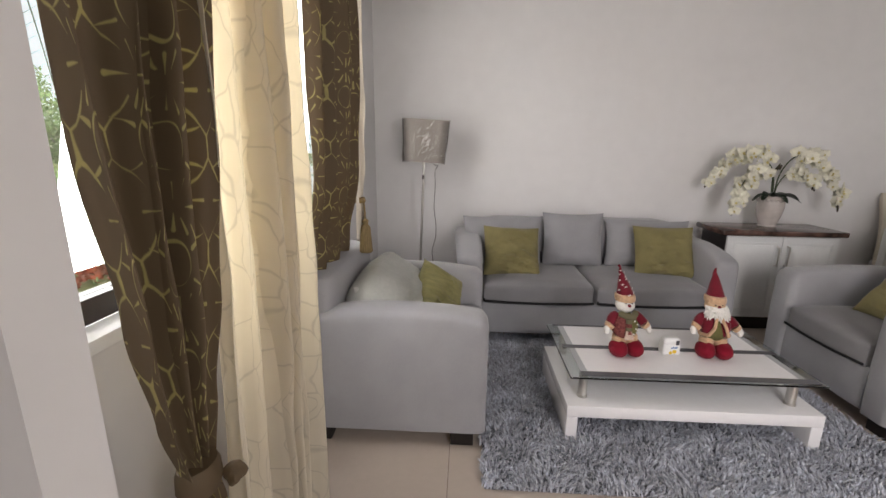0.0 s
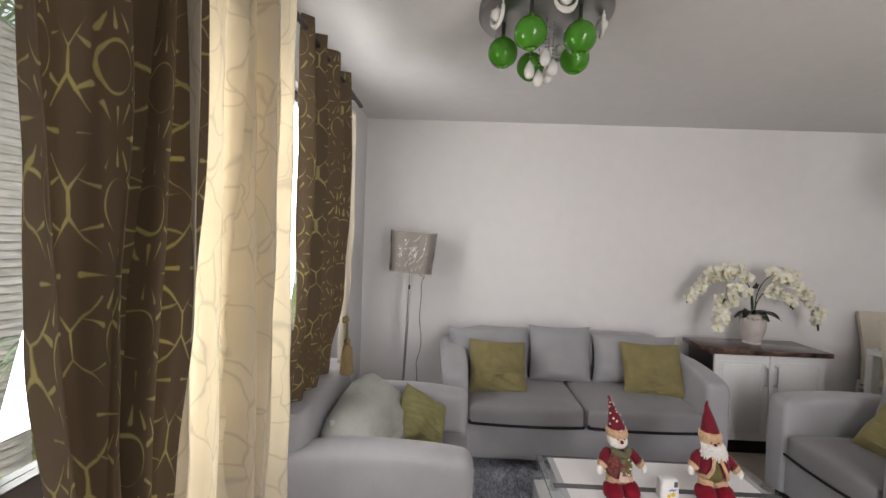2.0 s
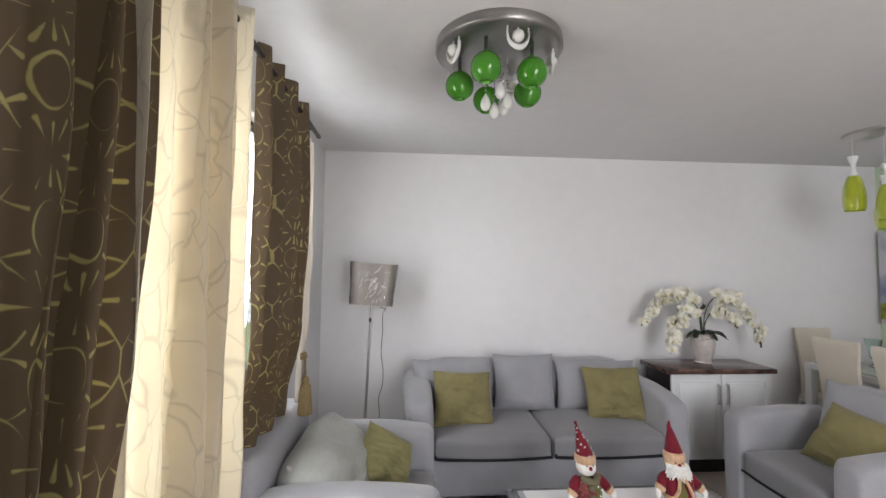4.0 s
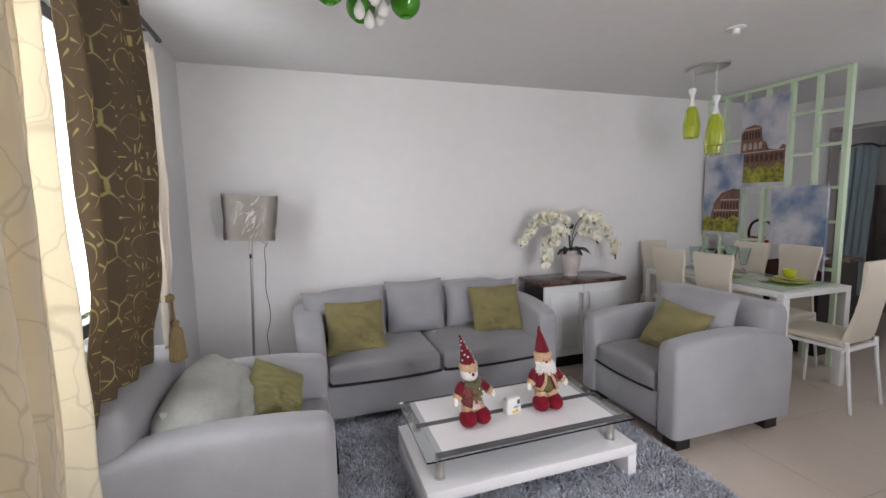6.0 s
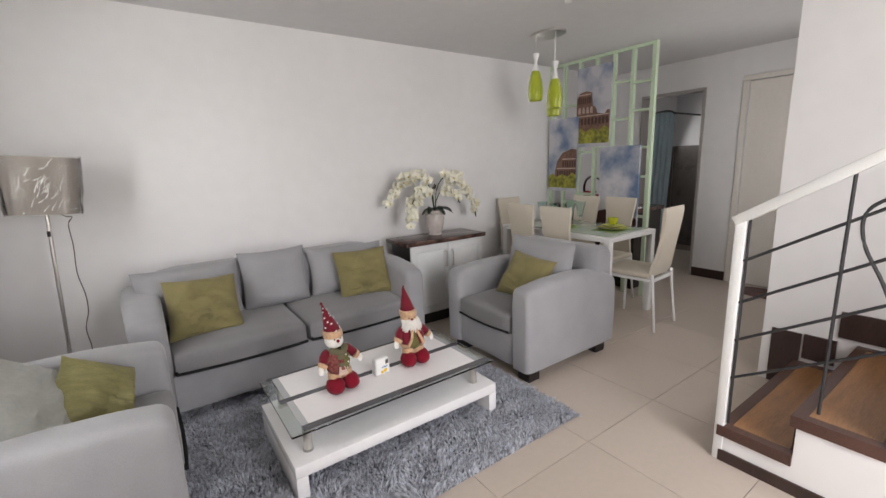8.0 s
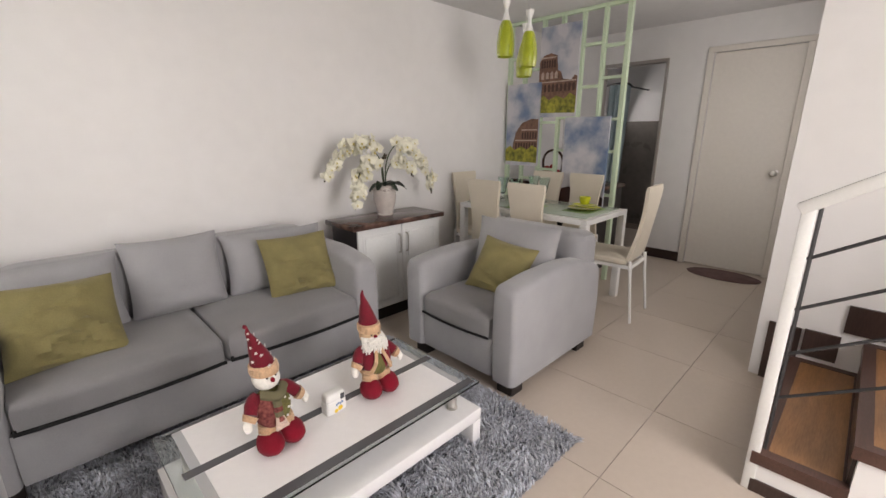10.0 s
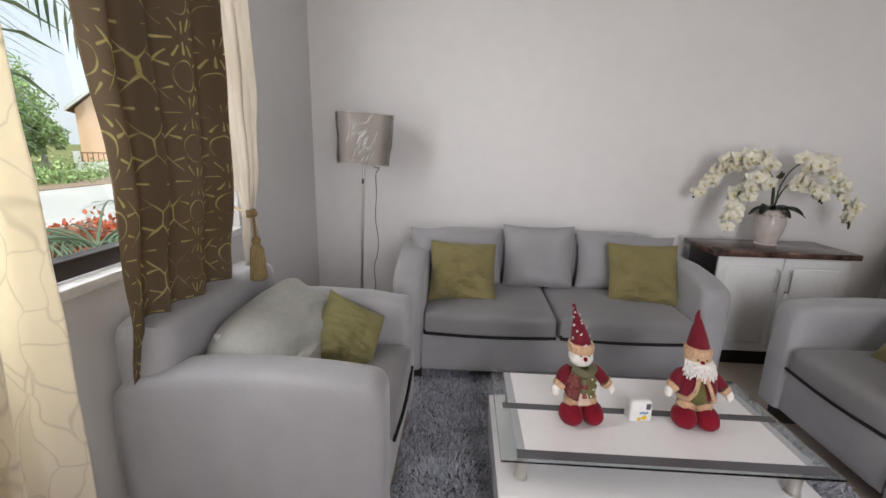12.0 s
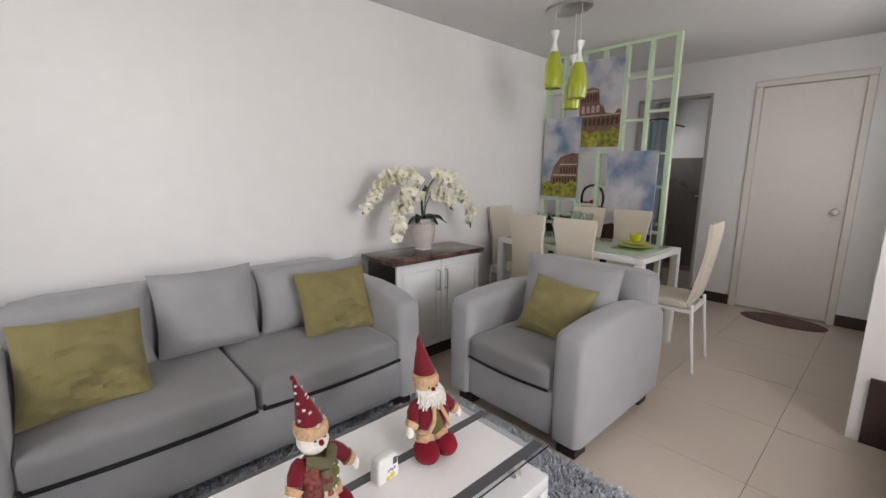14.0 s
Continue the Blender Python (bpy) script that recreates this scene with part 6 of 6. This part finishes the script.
# ---- outside ----
def palm(name, label, at, height, trunk_r, fronds, length, seed, droop=0.8, leaflets=26):
    p = thing(name, label, "palm tree", at=at)
    rng = random.Random(seed)
    if height > 0.3:
        bm = bmesh.new()
        prof = []
        k = 0.0
        while k < height:
            prof += [(trunk_r * (1 - 0.25 * k / height) * 1.03, k), (trunk_r * (1 - 0.25 * k / height) * 0.97, k + 0.05)]
            k += 0.06
        lathe(bm, prof, n=20)
        part("trunk", bm, BARK, p, "ringed grey palm trunk")
    for f in range(fronds):
        a = 2 * math.pi * f / fronds + rng.uniform(-0.2, 0.2)
        up = rng.uniform(0.3, 1.0)
        ca, sa = math.cos(a), math.sin(a)
        L = length * rng.uniform(0.8, 1.1)
        spine = [Vector((ca * L * t, sa * L * t, height + L * (up * t - droop * (0.6 + up * 0.5) * t * t))) for t in [i / 14 for i in range(15)]]
        bm = bmesh.new()
        tube(bm, spine, 0.012, 5, 0, 0.3)
        for q in range(2, leaflets):
            t = q / leaflets
            i = min(13, int(t * 14))
            c = spine[i].lerp(spine[i + 1], t * 14 - i)
            ll = L * 0.34 * math.sin(math.pi * (0.12 + 0.8 * t))
            for s in (-1, 1):
                d = Vector((-sa * s + ca * 0.7, ca * s + sa * 0.7, -0.25 - rng.uniform(0, 0.5))).normalized()
                w = Vector((ca, sa, 0.2)) * 0.009 * L
                m = c + d * ll * 0.5 + Vector((0, 0, 0.02))
                e = c + d * ll + Vector((0, 0, -0.10 * ll))
                v = [bm.verts.new(x) for x in (c, m + w, e, m - w)]
                bm.faces.new(v)
        part("frond", bm, PALMLEAF, p, "feathery palm frond")
    return p


palm("palm_tree", "grey-trunked palm tree close outside the window", (-2.5, -0.58, GROUND_Z), 3.1, 0.21, 16, 2.3, 3, droop=1.55, leaflets=30)
palm("areca_palm", "low feathery palm on the lawn outside", (-1.6, -0.12, GROUND_Z), 0.82, 0.045, 15, 1.15, 9, droop=0.62, leaflets=20)


def tree(at, h, r, seed):
    t = thing("tree", "broad leafy green tree across the road", "tree", "trees across the road", at=at)
    rng = random.Random(seed)
    bm = bmesh.new()
    tube(bm, smooth_curve([(0, 0, 0), (0.1, 0, h * 0.25), (0.0, 0.1, h * 0.5), (0.1, 0, h * 0.8)], 4), 0.16, 8, 0, 0.3)
    for k in range(6):
        a, z = rng.uniform(0, 6.28), h * rng.uniform(0.35, 0.6)
        tube(bm, smooth_curve([(0.05, 0, z), (math.cos(a) * r * 0.4, math.sin(a) * r * 0.4, z + h * 0.15), (math.cos(a) * r * 0.75, math.sin(a) * r * 0.75, z + h * 0.22)], 4), 0.06, 6, 0, 0.3)
    part("trunk", bm, BARK, t, "grey-brown trunk with limbs")
    rg = np.random.default_rng(seed)
    blobs = [(rg.normal(0, r * 0.42), rg.normal(0, r * 0.42), h * rg.uniform(0.42, 0.98), r * rg.uniform(0.22, 0.42)) for _ in range(22)]
    verts, faces = [], []
    for bx, by, bz, br in blobs:
        for _ in range(170):
            d = rg.normal(size=3)
            d /= np.linalg.norm(d)
            c = np.array((bx, by, bz)) + d * br * rg.uniform(0.6, 1.05)
            u, w = rg.normal(size=3), rg.normal(size=3)
            u /= np.linalg.norm(u)
            w -= u * (u @ w)
            w /= np.linalg.norm(w)
            s = rg.uniform(0.06, 0.14)
            k = len(verts)
            verts += [tuple(c - u * s), tuple(c + w * s * 0.5), tuple(c + u * s), tuple(c - w * s * 0.5)]
            faces.append((k, k + 1, k + 2, k + 3))
    me = bpy.data.meshes.new("crown")
    me.from_pydata(verts, [], faces)
    me.materials.append(FOLIAGE)
    ob = new("crown", me)
    ob.parent = t
    tagged(ob, "uneven crown of small green leaves")


for i, (x, y, h, r) in enumerate(((-19.5, 14.0, 5.0, 2.4), (-24, 19.5, 5.6, 2.4), (-24, 8, 5.0, 2.6), (-17.5, 11.8, 3.2, 1.7), (-26, 15, 6, 3), (-18, 1, 4.5, 2.3), (-20, -4, 5, 2.4), (-23, 4, 5.5, 2.8), (-19.5, 17.0, 2.6, 1.4), (-16, 9, 3.4, 1.8))):
    tree((x, y, GROUND_Z), h, r, i + 2)


def house(at, rz):
    h = thing("house", "single-storey peach house with white eaves and brown roof", "house", at=at, rz=rz)
    W, D, H = 9.0, 7.0, 3.1
    bm = bmesh.new()
    box(bm, -D, 0, 0, W, 0, H)
    part("wall", bm, ORANGEWALL, h, "peach rendered wall", smooth=False)
    bm = bmesh.new()
    o, ap = 0.4, 6.4
    for sgn in (1,):
        for a, b in (((o, H - 0.15), (-D / 2, ap)), ((-D - o, H - 0.15), (-D / 2, ap))):
            q = [(a[0], -o, a[1]), (a[0], W + o, a[1]), (b[0], W + o, b[1]), (b[0], -o, b[1])]
            lo = [bm.verts.new(p) for p in q]
            hi = [bm.verts.new((p[0], p[1], p[2] + 0.12)) for p in q]
            bm.faces.new(lo), bm.faces.new(hi)
            for k in range(4):
                bm.faces.new((lo[k], lo[(k + 1) % 4], hi[(k + 1) % 4], hi[k]))
    bmesh.ops.recalc_face_normals(bm, faces=bm.faces)
    part("roof", bm, ROOF, h, "brown pitched roof", smooth=False)
    bm = bmesh.new()
    for a, b in (((o, H - 0.17), (-D / 2, ap - 0.02)), ((-D - o, H - 0.17), (-D / 2, ap - 0.02))):
        for yy in ((-o, -0.02), (W + 0.02, W + o)):
            q = [(a[0], yy[0], a[1]), (a[0], yy[1], a[1]), (b[0], yy[1], b[1]), (b[0], yy[0], b[1])]
            bm.faces.new([bm.verts.new(p) for p in q])
        bm.faces.new([bm.verts.new(p) for p in ((a[0], -o - 0.02, a[1]), (b[0], -o - 0.02, b[1]), (b[0], -o - 0.02, b[1] + 0.2), (a[0], -o - 0.02, a[1] + 0.2))])
    part("soffit", bm, OUTWHITE, h, "white soffit and barge board", smooth=False)
    bm = bmesh.new()
    for y in (-0.01, W + 0.01):
        bm.faces.new([bm.verts.new(p) for p in ((0, y, H), (-D, y, H), (-D / 2, y, ap - 0.05))])
    part("gable", bm, ORANGEWALL, h, smooth=False)
    bm = bmesh.new()
    box(bm, o - 0.02, o + 0.06, -o, W + o, H - 0.25, H + 0.0)
    part("fascia", bm, OUTWHITE, h, "white fascia board", smooth=False)
    for y in (1.3, 4.5):
        bm = one_box(0.002, 0.06, y, y + 1.3, 0.9, 2.0)
        w = part("window", bm, OUTWHITE, h, "white window frame", smooth=False)
        part("pane", one_box(0.061, 0.07, y + 0.08, y + 1.22, 0.98, 1.92), SMOKE, w, smooth=False)


house((-15.7, 25.3, GROUND_Z + 0.1), 36)


def garden_fence():
    f = thing("fence", "low white garden wall with red-brown railings across the road", "fence", at=(-17.2, 16.4, GROUND_Z + 0.02), rz=-45)
    part("wall", one_box(-0.1, 0.1, 0, 12, 0, 0.45), OUTWHITE, f, "low white wall", smooth=False)
    for k in range(7):
        part("pillar", one_box(-0.13, 0.13, k * 2 - 0.13, k * 2 + 0.13, 0.0, 0.95), OUTWHITE, f, smooth=False)
    for k in range(60):
        y = 0.2 + 0.2 * k
        part("rail", one_box(-0.015, 0.015, y - 0.02, y + 0.02, 0.45, 0.85), REDRAIL, f, smooth=False)
    part("top_rail", one_box(-0.025, 0.025, 0.14, 11.86, 0.85, 0.9), REDRAIL, f, smooth=False)


garden_fence()


def scatter(name, label, material, centre, spread, n, size, height, seed, rise=0.3):
    rg = np.random.default_rng(seed)
    verts, faces = [], []
    for _ in range(n):
        c = np.array((centre[0] + rg.normal() * spread[0], centre[1] + rg.normal() * spread[1], GROUND_Z + abs(rg.normal()) * height))
        u, w = rg.normal(size=3), rg.normal(size=3)
        u /= np.linalg.norm(u)
        w -= u * (u @ w)
        w /= np.linalg.norm(w)
        s = size * rg.uniform(0.5, 1.3)
        k = len(verts)
        verts += [tuple(c - u * s), tuple(c + w * s * 0.6), tuple(c + u * s), tuple(c - w * s * 0.6)]
        faces.append((k, k + 1, k + 2, k + 3))
    me = bpy.data.meshes.new(name)
    me.from_pydata(verts, [], faces)
    me.materials.append(material)
    tagged(new(name, me), label, "shrubs", kind="stuff")


scatter("flowering_shrubs", "low shrubs with orange-red flowers by the road", FLOWERRED, (-4.1, 2.2), (0.3, 0.7), 9000, 0.05, 0.17, 3)
scatter("hedge_plants", "low green shrubs by the lawn", FOLIAGE, (-4.3, 2.2), (0.3, 1.2), 2000, 0.04, 0.09, 4)
scatter("far_hedge", "hedge of green shrubs across the road", FOLIAGE, (-13.4, 10), (0.5, 2.2), 3500, 0.07, 0.35, 5)

# ---- floor tiles, last ----
bm = bmesh.new()
box(bm, -0.2985, 0.2985, -0.2985, 0.2985, -0.004, 0.0)
tile_mesh = bpy.data.meshes.new("tile")
bm.to_mesh(tile_mesh)
bm.free()
tile_mesh.materials.append(TILE)
for i in range(0, 13):
    for j in range(-8, 1):
        x, y = 0.097 - 0.6 + 0.6 * i + 0.3, -2.28 + 0.6 * (j + 3) + 0.3
        if x - 0.3 > EAST_X or y - 0.3 > 0 or y + 0.3 < SOUTH_Y:
            continue
        sx0, sx1 = max(x - 0.2985, 0.001), min(x + 0.2985, EAST_X - 0.001)
        sy0, sy1 = max(y - 0.2985, SOUTH_Y + 0.001), min(y + 0.2985, -0.001)
        if sx1 - sx0 < 0.02 or sy1 - sy0 < 0.02:
            continue
        t = new("tile", tile_mesh)
        t.parent = floor
        t.matrix_basis = Matrix.Translation(((sx0 + sx1) / 2, (sy0 + sy1) / 2, 0.0)) @ Matrix.Diagonal(((sx1 - sx0) / 0.597, (sy1 - sy0) / 0.597, 1, 1))
